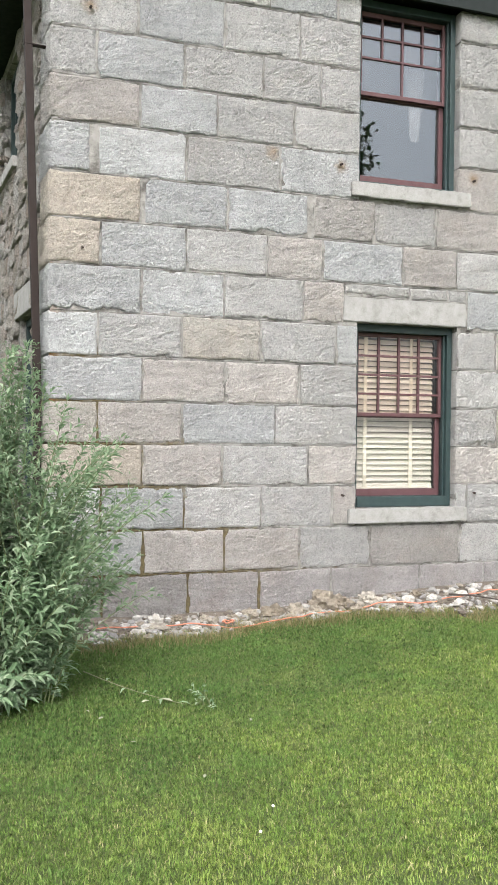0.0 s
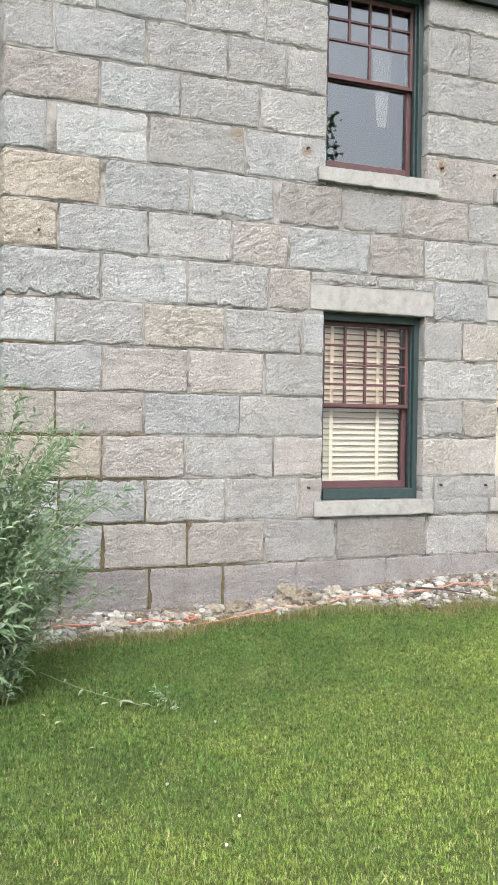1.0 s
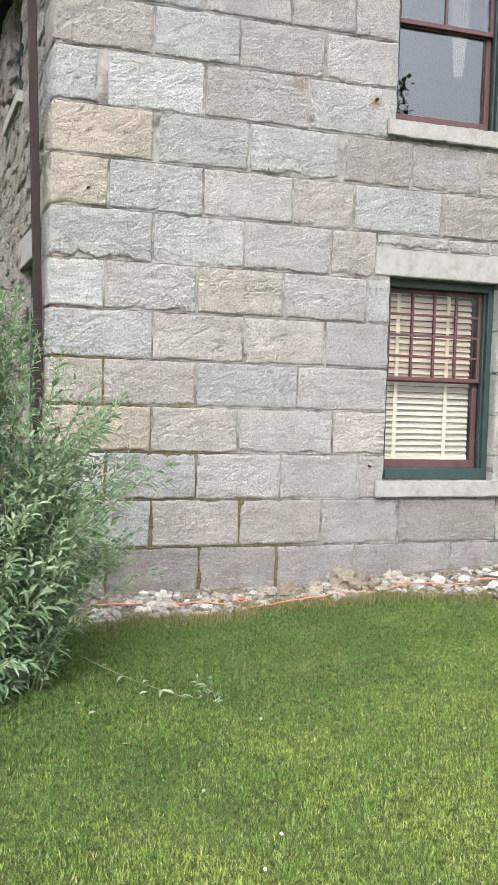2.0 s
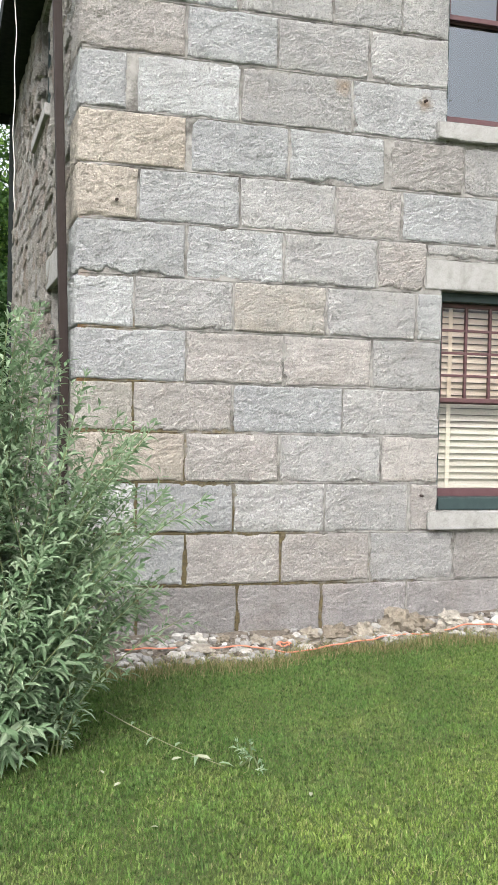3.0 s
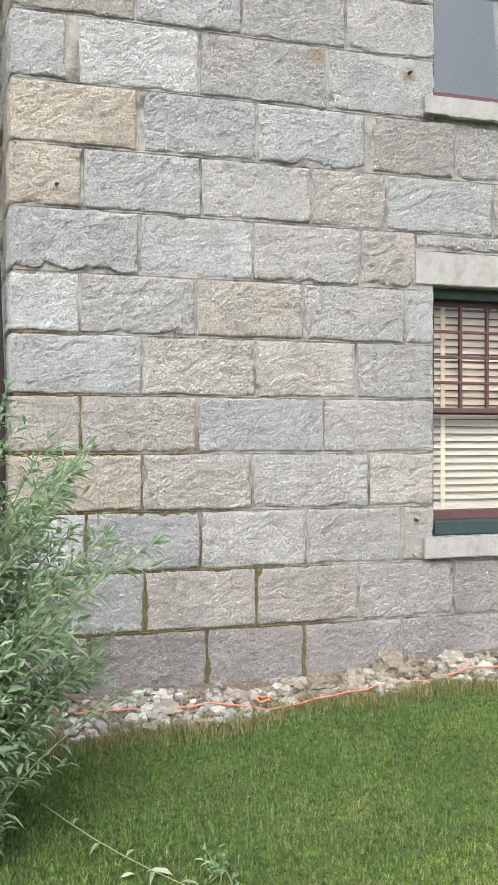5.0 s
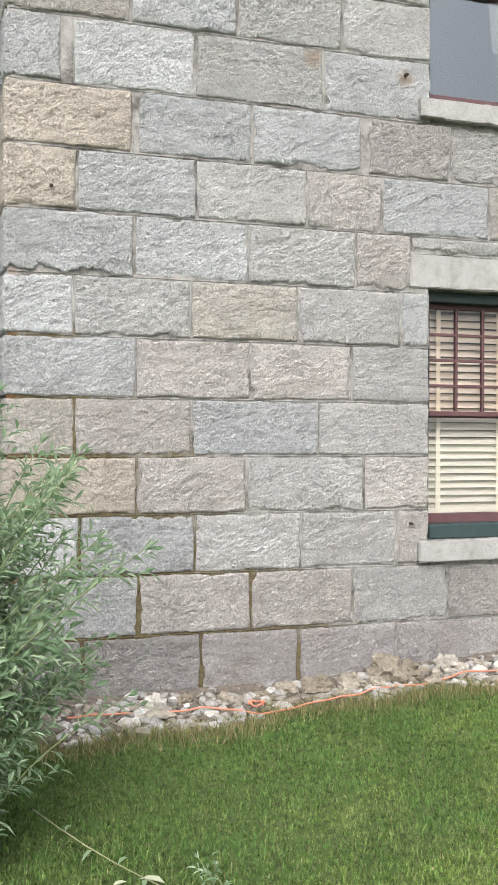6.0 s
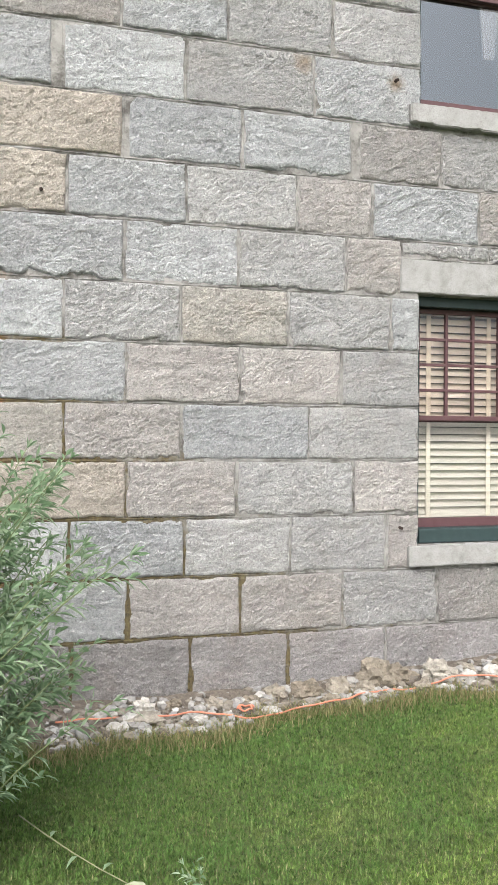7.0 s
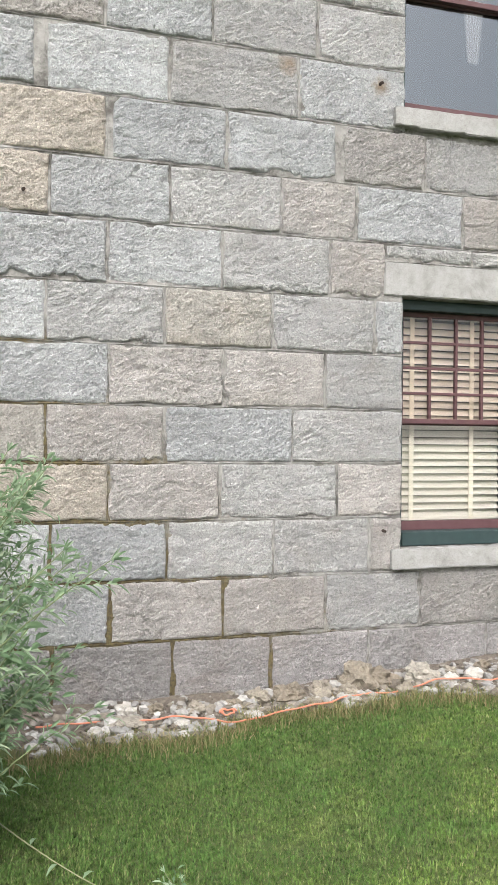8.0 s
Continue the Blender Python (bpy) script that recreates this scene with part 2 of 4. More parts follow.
# deeper, darker green towards the corner and in patches, paler out on the open lawn
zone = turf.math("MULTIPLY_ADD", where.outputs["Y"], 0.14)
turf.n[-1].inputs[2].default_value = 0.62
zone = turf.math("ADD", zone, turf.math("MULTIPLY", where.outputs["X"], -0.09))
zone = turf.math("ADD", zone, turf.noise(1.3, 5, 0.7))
blade = turf.mix(pale, deep_green, turf.ramp(zone, [(0.42, grey(0)), (0.78, grey(1))]))
blade = turf.mix(blade, (0.27, 0.285, 0.115), turf.ramp(turf.noise(2.2, 6, 0.75, turf.mapped((1, 1.6, 1)), 0.8), [(0.54, grey(0)), (0.74, grey(0.55))]))
blade = turf.mix(blade, (0.10, 0.20, 0.05), turf.ramp(turf.noise(3.4, 5, 0.7), [(0.5, grey(0)), (0.7, grey(0.7))]))
blade = turf.mix(blade, turf.ramp(turf.noise(34, 4, 0.7), [(0.34, grey(0.25)), (0.48, grey(0.95)), (0.66, grey(1.55))]), 0.9, "MULTIPLY")
turf.color(blade)
glow, blend = turf.n.new("ShaderNodeBsdfTranslucent"), turf.n.new("ShaderNodeMixShader")
turf.l.new(blade, glow.inputs["Color"])
blend.inputs[0].default_value = 0.35
turf.l.new(turf.bsdf.outputs[0], blend.inputs[1])
turf.l.new(glow.outputs[0], blend.inputs[2])
turf.l.new(blend.outputs[0], turf.n["Material Output"].inputs[0])
GRASS = turf.mat
DRY_GRASS = leafy("dry_edge_grass", [(0.0, (0.10, 0.15, 0.045)), (0.5, (0.19, 0.19, 0.085)), (1.0, (0.33, 0.26, 0.15))])
LEAF = leafy("grey_green_leaves", [(0.0, (0.135, 0.215, 0.12)), (0.5, (0.22, 0.32, 0.19)), (1.0, (0.39, 0.48, 0.34))], None, 0.5)
STEM = paint("green_plant_stems", (0.13, 0.16, 0.07), 0.7)
TREE_LEAF = leafy("tree_leaves", [(0.0, (0.018, 0.045, 0.012)), (0.6, (0.045, 0.10, 0.022)), (1.0, (0.13, 0.23, 0.045))])
DARK_LEAF = leafy("undergrowth_leaves", [(0.0, (0.015, 0.04, 0.012)), (1.0, (0.05, 0.10, 0.03))])
DRYSTEM = paint("dry_stalk", (0.20, 0.21, 0.12), 0.8)
BARK = paint("bark", (0.09, 0.07, 0.055), 0.95, 0.6)

pebble = Nodes("gravel_stones", 0.85)
pebble.color(pebble.mix(pebble.ramp(pebble.island(), [(0.0, (0.08, 0.066, 0.052)), (0.3, (0.18, 0.158, 0.13)), (0.55, (0.215, 0.212, 0.208)), (0.82, (0.25, 0.242, 0.225)), (1.0, (0.37, 0.36, 0.34))]),
                        pebble.ramp(pebble.noise(45, 4), [(0.3, grey(0.7)), (0.6, grey(1.05))]), 1.0, "MULTIPLY"))
pebble.bump(pebble.noise(60, 4), 0.006, 0.6)
GRAVEL = pebble.mat
fieldstone = Nodes("field_stone", 0.9)
fieldstone.color(fieldstone.mix(fieldstone.ramp(fieldstone.random(), [(0.0, (0.16, 0.132, 0.10)), (0.5, (0.25, 0.218, 0.172)), (1.0, (0.33, 0.305, 0.265))]),
                                fieldstone.ramp(fieldstone.noise(24, 5, 0.75), [(0.3, grey(0.55)), (0.6, grey(1.1))]), 1.0, "MULTIPLY"))
fieldstone.bump(fieldstone.noise(17, 4, 0.7, None, 0.8), 0.035, 1.0)
fieldstone.bump(fieldstone.noise(55, 4, 0.7), 0.010, 1.0)
FIELD = fieldstone.mat
quartz = Nodes("white_quartz", 0.75)
quartz.color(quartz.ramp(quartz.noise(26, 5, 0.7), [(0.3, (0.26, 0.235, 0.20)), (0.5, (0.35, 0.337, 0.31)), (0.7, (0.47, 0.46, 0.44))]))
quartz.bump(quartz.noise(34, 4, 0.7), 0.015, 0.9)
WHITE_STONE = quartz.mat
DIRT = Nodes("bare_earth", 0.98)
DIRT.color(DIRT.ramp(DIRT.noise(22, 6, 0.75), [(0.3, (0.06, 0.048, 0.038)), (0.65, (0.16, 0.135, 0.11))])).bump(DIRT.noise(50, 5), 0.03, 0.9)
DIRT = DIRT.mat
CORD = paint("orange_cord_plastic", (0.43, 0.155, 0.095), 0.5, 0.4)
DEAD = paint("dry_twig", (0.05, 0.04, 0.035), 0.9)
WIRE = paint("white_cable", (0.65, 0.64, 0.6), 0.5, 0.2)
SHINGLE = paint("roof_shingles", (0.06, 0.06, 0.065), 0.9)

# ---- the setting: ground, walls, roof ----
SKEW = radians(7.0)
WEST = Vector((-math.sin(SKEW), math.cos(SKEW), 0))
OUT = Vector((-math.cos(SKEW), -math.sin(SKEW), 0))
DEPTH, LENGTH, THICK, TOP = 5.8, 8.0, 0.45, 5.72


def ground_height(x, y):
    """The lawn: almost level, rising a little along the wall towards the east."""
    rise = 0.15 * min(max((x - 1.8) / 2.2, 0), 1) * min(max((y + 2.6) / 2.4, 0), 1)
    return rise + 0.012 * math.sin(1.7 * x + 0.6) * math.sin(1.3 * y) + 0.004 * math.sin(6 * x) * math.sin(5 * y + 1)


xs = np.concatenate([[-3000, -400, -60, -20, -8], np.linspace(-4, 8, 97), [12, 30, 90, 400, 3000]])
ys = np.concatenate([[-3000, -400, -90, -30, -14], np.linspace(-9, 1, 81), [5, 10, 20, 60, 400, 3000]])
gv = [(x, y, ground_height(x, y)) for y in ys for x in xs]
nx = len(xs)
gf = [(j * nx + i, j * nx + i + 1, (j + 1) * nx + i + 1, (j + 1) * nx + i) for j in range(len(ys) - 1) for i in range(nx - 1)]
ground = tagged(raw("ground", gv, gf, LAWN, None, True), "short green lawn with paler worn patches", "lawn", kind="structure")

OPEN = [(2.775, 3.83, 0.965, 2.69), (2.775, 3.83, 3.97, 5.72), (4.655, 5.665, 0.965, 2.69), (4.655, 5.665, 3.97, 5.72)]


def pierced(x0, x1, z0, z1, y0, y1, holes):
    """A thick wall along x with rectangular openings through it."""
    bx = sorted({x0, x1, *[h[0] for h in holes], *[h[1] for h in holes]})
    bz = sorted({z0, z1, *[h[2] for h in holes], *[h[3] for h in holes]})
    bm = bmesh.new()
    for a, b in zip(bx, bx[1:]):
        for c, d in zip(bz, bz[1:]):
            if not any(h[0] < (a + b) / 2 < h[1] and h[2] < (c + d) / 2 < h[3] for h in holes):
                add_box(bm, a, b, y0, y1, c, d)
    bmesh.ops.remove_doubles(bm, verts=bm.verts, dist=1e-4)
    return bm


wall_south = tagged(part("wall_south", pierced(0.012, LENGTH, -0.3, TOP, 0.001, THICK, OPEN), MORTAR),
                    "thick coursed grey granite wall with mossy joints", "wall", kind="structure")
WOPEN = [(1.75, 2.75, 4.40, 5.6), (0.75, 1.62, 0.95, 2.76)]
west_bm = pierced(0.1, DEPTH, -0.3, TOP, 0.03, THICK, WOPEN)
wall_west = tagged(part("wall_west", west_bm, MORTAR), "rough rubble stone side wall", "wall", kind="structure")
# local x runs along the side wall, local y into the house
WEST_POSE = Matrix(((WEST.x, -OUT.x, 0, 0), (WEST.y, -OUT.y, 0, 0), (0, 0, 1, 0), (0, 0, 0, 1)))
wall_west.matrix_world = WEST_POSE
far = WEST * DEPTH
tagged(part("wall_north", box(far.x + 0.1, LENGTH, far.y - THICK, far.y, -0.3, TOP), MORTAR), "plain stone back wall", "wall", kind="structure")
tagged(part("wall_east", box(LENGTH - THICK, LENGTH - 0.002, THICK, far.y - THICK, -0.3, TOP), MORTAR), "plain stone end wall", "wall", kind="structure")
tagged(part("floor", box(0.3, LENGTH - THICK, THICK, far.y - THICK, 0.3, 0.35), BOARD), "dark boarded floor inside the house", "floor", kind="structure")
tagged(part("floor_upper", box(0.3, LENGTH - THICK, THICK, far.y - THICK, 3.1, 3.35), PLASTER), "plastered floor between the storeys", "floor", kind="structure")
# added inner wall: keeps the side window's daylight from showing through the front panes
tagged(part("wall_partition", box(2.2, 2.3, THICK, far.y - THICK, 0.35, TOP), PLASTER), "plain plastered inner wall added to block side-window light", "wall", kind="structure")
tagged(part("ceiling", box(0.0, LENGTH - 0.3, 0.3, far.y - 0.3, TOP + 0.005, TOP + 0.1), PLASTER), "plain plastered upper ceiling", "ceiling", kind="structure")

# roof with deep dark eaves
OVER, OVER_WEST, OVER_NORTH = 0.06, 0.34, 0.45
corner_s = Vector((0, 0, 0)) + OUT * OVER_WEST + Vector((0, -OVER, 0))
corner_n = far + OUT * OVER_WEST + WEST * OVER_NORTH
roof = tagged(new("roof"), "hipped shingle roof with dark painted eaves", "roof", kind="structure")


def slab(points, z0, z1):
    bm = bmesh.new()
    low = [bm.verts.new((p[0], p[1], z0)) for p in points]
    top = [bm.verts.new((p[0], p[1], z1)) for p in points]
    bm.faces.new(low[::-1])
    bm.faces.new(top)
    for i in range(len(points)):
        j = (i + 1) % len(points)
        bm.faces.new((low[i], low[j], top[j], top[i]))
    return bm


plan = [(corner_s.x, corner_s.y), (LENGTH + OVER, -OVER), (LENGTH + OVER, far.y + OVER_NORTH), (corner_n.x, corner_n.y)]
part("soffit", slab(plan, TOP + 0.11, TOP + 0.14), FASCIA, roof)
bm = bmesh.new()
vs = [bm.verts.new((*p, TOP + 0.17)) for p in plan] + [bm.verts.new((2.2, far.y / 2, 7.4)), bm.verts.new((LENGTH - 2.2, far.y / 2, 7.4))]
for f in ((0, 1, 5, 4), (1, 2, 5), (2, 3, 4, 5), (3, 0, 4)):
    bm.faces.new([vs[i] for i in f])
part("roof_covering", bm, SHINGLE, roof)
for name, a, b in (("fascia", plan[0], plan[1]), ("fascia", plan[1], plan[2]), ("fascia", plan[2], plan[3]), ("fascia", plan[3], plan[0])):
    a, b = Vector((*a, 0)), Vector((*b, 0))
    d = (b - a).normalized()
    n = Vector((d.y, -d.x, 0))
    part(name, slab([a + n * 0.002, b + n * 0.002, b - n * 0.03, a - n * 0.03], 5.70, 5.9), FASCIA, roof)


# ---- window units ----
def sash(parent, name, x0, x1, z0, z1, y, stile, top, bottom, uprights, bars, deep=0.035, glazing=None):
    """A glazed sash: two stiles, two rails, bars and panes. uprights: (x, z0, z1); bars: (z, x0, x1)."""
    s = part(name, box(x0, x0 + stile, y, y + deep, z0, z1, 0.004), MAROON, parent, "maroon painted sash")
    part("stile", box(x1 - stile, x1, y, y + deep, z0, z1, 0.004), MAROON, s)
    part("rail", box(x0 + stile, x1 - stile, y + 0.001, y + deep - 0.001, z1 - top, z1, 0.004), MAROON, s)
    part("rail", box(x0 + stile, x1 - stile, y + 0.001, y + deep - 0.001, z0, z0 + bottom, 0.004), MAROON, s)
    for x, a, b in uprights:
        part("glazing_bar", box(x - 0.010, x + 0.010, y + 0.002, y + deep - 0.004, a, b, 0.003), MAROON, s)
    for z, a, b in bars:
        part("glazing_bar", box(a, b, y + 0.004, y + deep - 0.006, z - 0.010, z + 0.010, 0.003), MAROON, s)
    sheet = bmesh.new()
    sheet.faces.new([sheet.verts.new((px, y + 0.019, pz)) for px, pz in ((x0 + stile - 0.004, z0 + bottom - 0.004), (x1 - stile + 0.004, z0 + bottom - 0.004), (x1 - stile + 0.004, z1 - top + 0.004), (x0 + stile - 0.004, z1 - top + 0.004))])
    pane = part("pane", sheet, glazing or GLASS, s, "old slightly wavy window glass")
    pane.visible_shadow = False
    return s


def window_unit(name, x0, x1, z0, z1, upper):
    """A double-hung window in its stone opening, frame dark green and sashes maroon."""
    w = tagged(new(name), "double-hung window, dark green frame and maroon sashes", "window", kind="structure")
    f, d = 0.055, 0.17
    low = 0.05 if upper else 0.10
    part("window_frame", box(x0 + 0.004, x0 + f, 0.09, 0.32, z0, z1, 0.005), GREEN, w, "dark green painted wood")
    part("window_frame", box(x1 - f, x1 - 0.004, 0.09, 0.32, z0, z1, 0.005), GREEN, w)
    part("window_frame", box(x0 + f, x1 - f, 0.092, 0.318, z1 - 0.07, z1 - 0.002, 0.005), GREEN, w)
    part("window_sill", box(x0 + f, x1 - f, 0.075, 0.318, z0 + 0.005, z0 + low, 0.006), GREEN, w)
    for x in (x0 + f, x1 - f - 0.018):
        part("stop_bead", box(x, x + 0.018, 0.13, 0.168, z0 + low, z1 - 0.07, 0.003), GREEN, w)
    a, b = x0 + f + 0.004, x1 - f - 0.004
    if upper:
        mid, top = z0 + 0.92, z1 - 0.072
        g0, g1, c = a + 0.042, b - 0.042, (a + b) / 2
        h1, h2 = top - 0.045 - 0.19, top - 0.045 - 0.385
        sash(w, "upper_sash", a, b, mid - 0.03, top, d, 0.042, 0.045, 0.04,
             [(c, mid, top - 0.04)] + [(g0 + (g1 - g0) * k / 4, h2, top - 0.04) for k in (1, 3)], [(h1, g0, g1), (h2, g0, g1)])
        sash(w, "lower_sash", a, b, z0 + low, mid, d + 0.04, 0.048, 0.04, 0.095, [], [])
    else:
        mid, top = z0 + 0.89, z1 - 0.072
        g0, g1 = a + 0.042, b - 0.042
        t0, t1 = mid + 0.005, top - 0.035
        sash(w, "upper_sash", a, b, mid - 0.03, top, d, 0.042, 0.035, 0.036,
             [(g0 + (g1 - g0) * k / 4, t0, t1 + 0.002) for k in (1, 2, 3)], [(t0 + (t1 - t0) * k / 4, g0, g1) for k in (1, 2, 3)], 0.035, DARKENED_GLASS)
        sash(w, "lower_sash", a, b, z0 + 0.10, mid, d + 0.04, 0.048, 0.04, 0.065, [], [])
    return w


def blind(x0, x1, z0, z1, y):
    """A venetian blind: head rail, tilted slats, two tapes and a bottom rail."""
    b = tagged(new("venetian_blind"), "cream venetian blind closed behind the window", "blind")
    b.location = (x0, y, z0)
    part("head_rail", box(0, x1 - x0, -0.02, 0.03, z1 - z0 - 0.05, z1 - z0, 0.003), BLIND, b)
    part("bottom_rail", box(0, x1 - x0, -0.02, 0.02, 0.0, 0.02, 0.004), BLIND, b)
    n = round((z1 - z0 - 0.085) / 0.0535)
    pitch = (z1 - z0 - 0.085) / n
    me = None
    for k in range(n):
        z = 0.045 + k * pitch
        if me is None:
            bm = bmesh.new()
            rows = []
            for t in range(5):
                u = t / 4 - 0.5
                yy, zz = 0.016 * u * 2 - 0.004 * (1 - 4 * u * u), 0.0475 * u
                rows.append([bm.verts.new((0.002, yy, zz)), bm.verts.new((x1 - x0 - 0.002, yy, zz))])
            for r0, r1 in zip(rows, rows[1:]):
                bm.faces.new((r0[0], r0[1], r1[1], r1[0]))
            shell = bmesh.ops.extrude_face_region(bm, geom=bm.faces[:])
            for v in (g for g in shell["geom"] if isinstance(g, bmesh.types.BMVert)):
                v.co.y += 0.0025
            bmesh.ops.recalc_face_normals(bm, faces=bm.faces[:])
            slat = part("slat", bm, BLIND, b)
            me = slat.data
        else:
            slat = new("slat", me)
            slat.parent = b
        slat.location = (0, 0, z)
        slat.rotation_euler = (radians(random.uniform(-1.2, 1.2)), radians(random.uniform(-0.15, 0.15)), 0)
    for u in (0.14, 0.70):
        w = x1 - x0
        part("ladder_tape", box(u * w, u * w + 0.036, -0.027, -0.025, 0.0, z1 - z0 - 0.05), TAPE, b, "pale woven tape")
    return b


def drape(x, y, z0, z1, width):
    """A sheer curtain hung in soft folds, gathered lower down."""
    bm = bmesh.new()
    rows = []
    for j in range(15):
        v = j / 14
        w = width * (0.35 + 0.65 * v)
        rows.append([bm.verts.new((x + (i / 30 - 0.5) * w, y + 0.025 * math.sin(i * 1.25 + 0.7 * v) * (0.5 + 0.5 * v), z0 + (z1 - z0) * v)) for i in range(31)])
    for r0, r1 in zip(rows, rows[1:]):
        for a, b, c, d in zip(r0, r0[1:], r1[1:], r1):
            bm.faces.new((a, b, c, d))
    return tagged(part("curtain", bm, CURTAIN, None, "", True), "sheer white curtain hanging behind the glass", "curtain")


for k, (x0, x1, z0, z1) in enumerate(OPEN):
    window_unit(f"window_{k + 1}", x0, x1, z0, z1, z0 > 3)
    if z0 < 3:
        blind(x0 + 0.075, x1 - 0.105, z0 + 0.165, z1 - 0.05, 0.285)
    else:
        drape(x0 + 0.81, 0.45, z0 + 0.62, z1 - 0.15, 0.26)


def slab_stone(name, x0, x1, y0, y1, z0, z1, label, seed):
    """A dressed granite slab with slightly uneven arrises."""
    bm = box(x0, x1, y0, y1, z0, z1)
    bmesh.ops.subdivide_edges(bm, edges=[e for e in bm.edges if e.calc_length() > 0.5], cuts=40)
    bmesh.ops.bevel(bm, geom=[e for e in bm.edges if len(e.link_faces) == 2 and e.calc_face_angle(0) > 1], offset=0.007, segments=2, affect="EDGES")
    for v in bm.verts:
        p = Vector((v.co.x * 9, v.co.y * 9 + seed, v.co.z * 9))
        chip = max(0.0, noise.noise(p * 2.3) - 0.1) * 0.02
        v.co += Vector((0, noise.noise(p), noise.noise(p + Vector((5, 5, 5))))) * 0.007
        v.co.z += chip if v.co.z < (z0 + z1) / 2 else -0.6 * chip
    return tagged(part(name, bm, DRESSED), label, "stone", kind="structure")


for k, (x0, x1, z0, z1) in enumerate(OPEN):
    slab_stone("trim", x0 - 0.085, x1 + 0.10, -0.055, 0.12, z0 - 0.138, z0, "smooth pale granite window sill", k)
    if z0 < 3:
        slab_stone("trim", x0 - 0.14, x1 + 0.085, -0.012, 0.3, z1, z1 + 0.228, "smooth pale granite lintel", k + 9)


# ---- coursed granite blocks of the south wall ----
PADS = {(3.81, 0): (0, 0.055), (3.422, 2.278): (0.05, 0), (3.422, 0.762): (0.03, 0), (3.81, 0.388): (0.01, 0), (0.81, 2.54): (0.01, 0.0), (1.185, 1.491): (0.012, 0)}
BEAD_V, BEAD_F = [], []


def bead(ax, az, bx, bz):
    """A tooled ribbon of mortar along a joint, from (ax, az) to (bx, bz)."""
    steps = max(3, int((abs(bx - ax) + abs(bz - az)) / 0.03))
    flat = abs(bx - ax) > abs(bz - az)
    for k in range(steps + 1):
        u = k / steps
        x, z = ax + (bx - ax) * u, az + (bz - az) * u
        off = 0.0035 * noise.noise(Vector((x * 5, 3.0, z * 5)))
        w = 0.0042 + 0.0016 * noise.noise(Vector((x * 8, 9.0, z * 8)))
        y = -0.0035 - 0.003 * noise.noise(Vector((x * 4, 1.0, z * 4)))
        for side, depth in ((-1, 0.003), (-0.6, y), (0.6, y), (1, 0.003)):
            BEAD_V.append((x, depth, z + off + side * w) if flat else (x + off + side * w, depth, z))
        if k:
            n = len(BEAD_V) - 8
            for c in range(3):
                BEAD_F.append((n + c, n + c + 1, n + c + 5, n + c + 4))


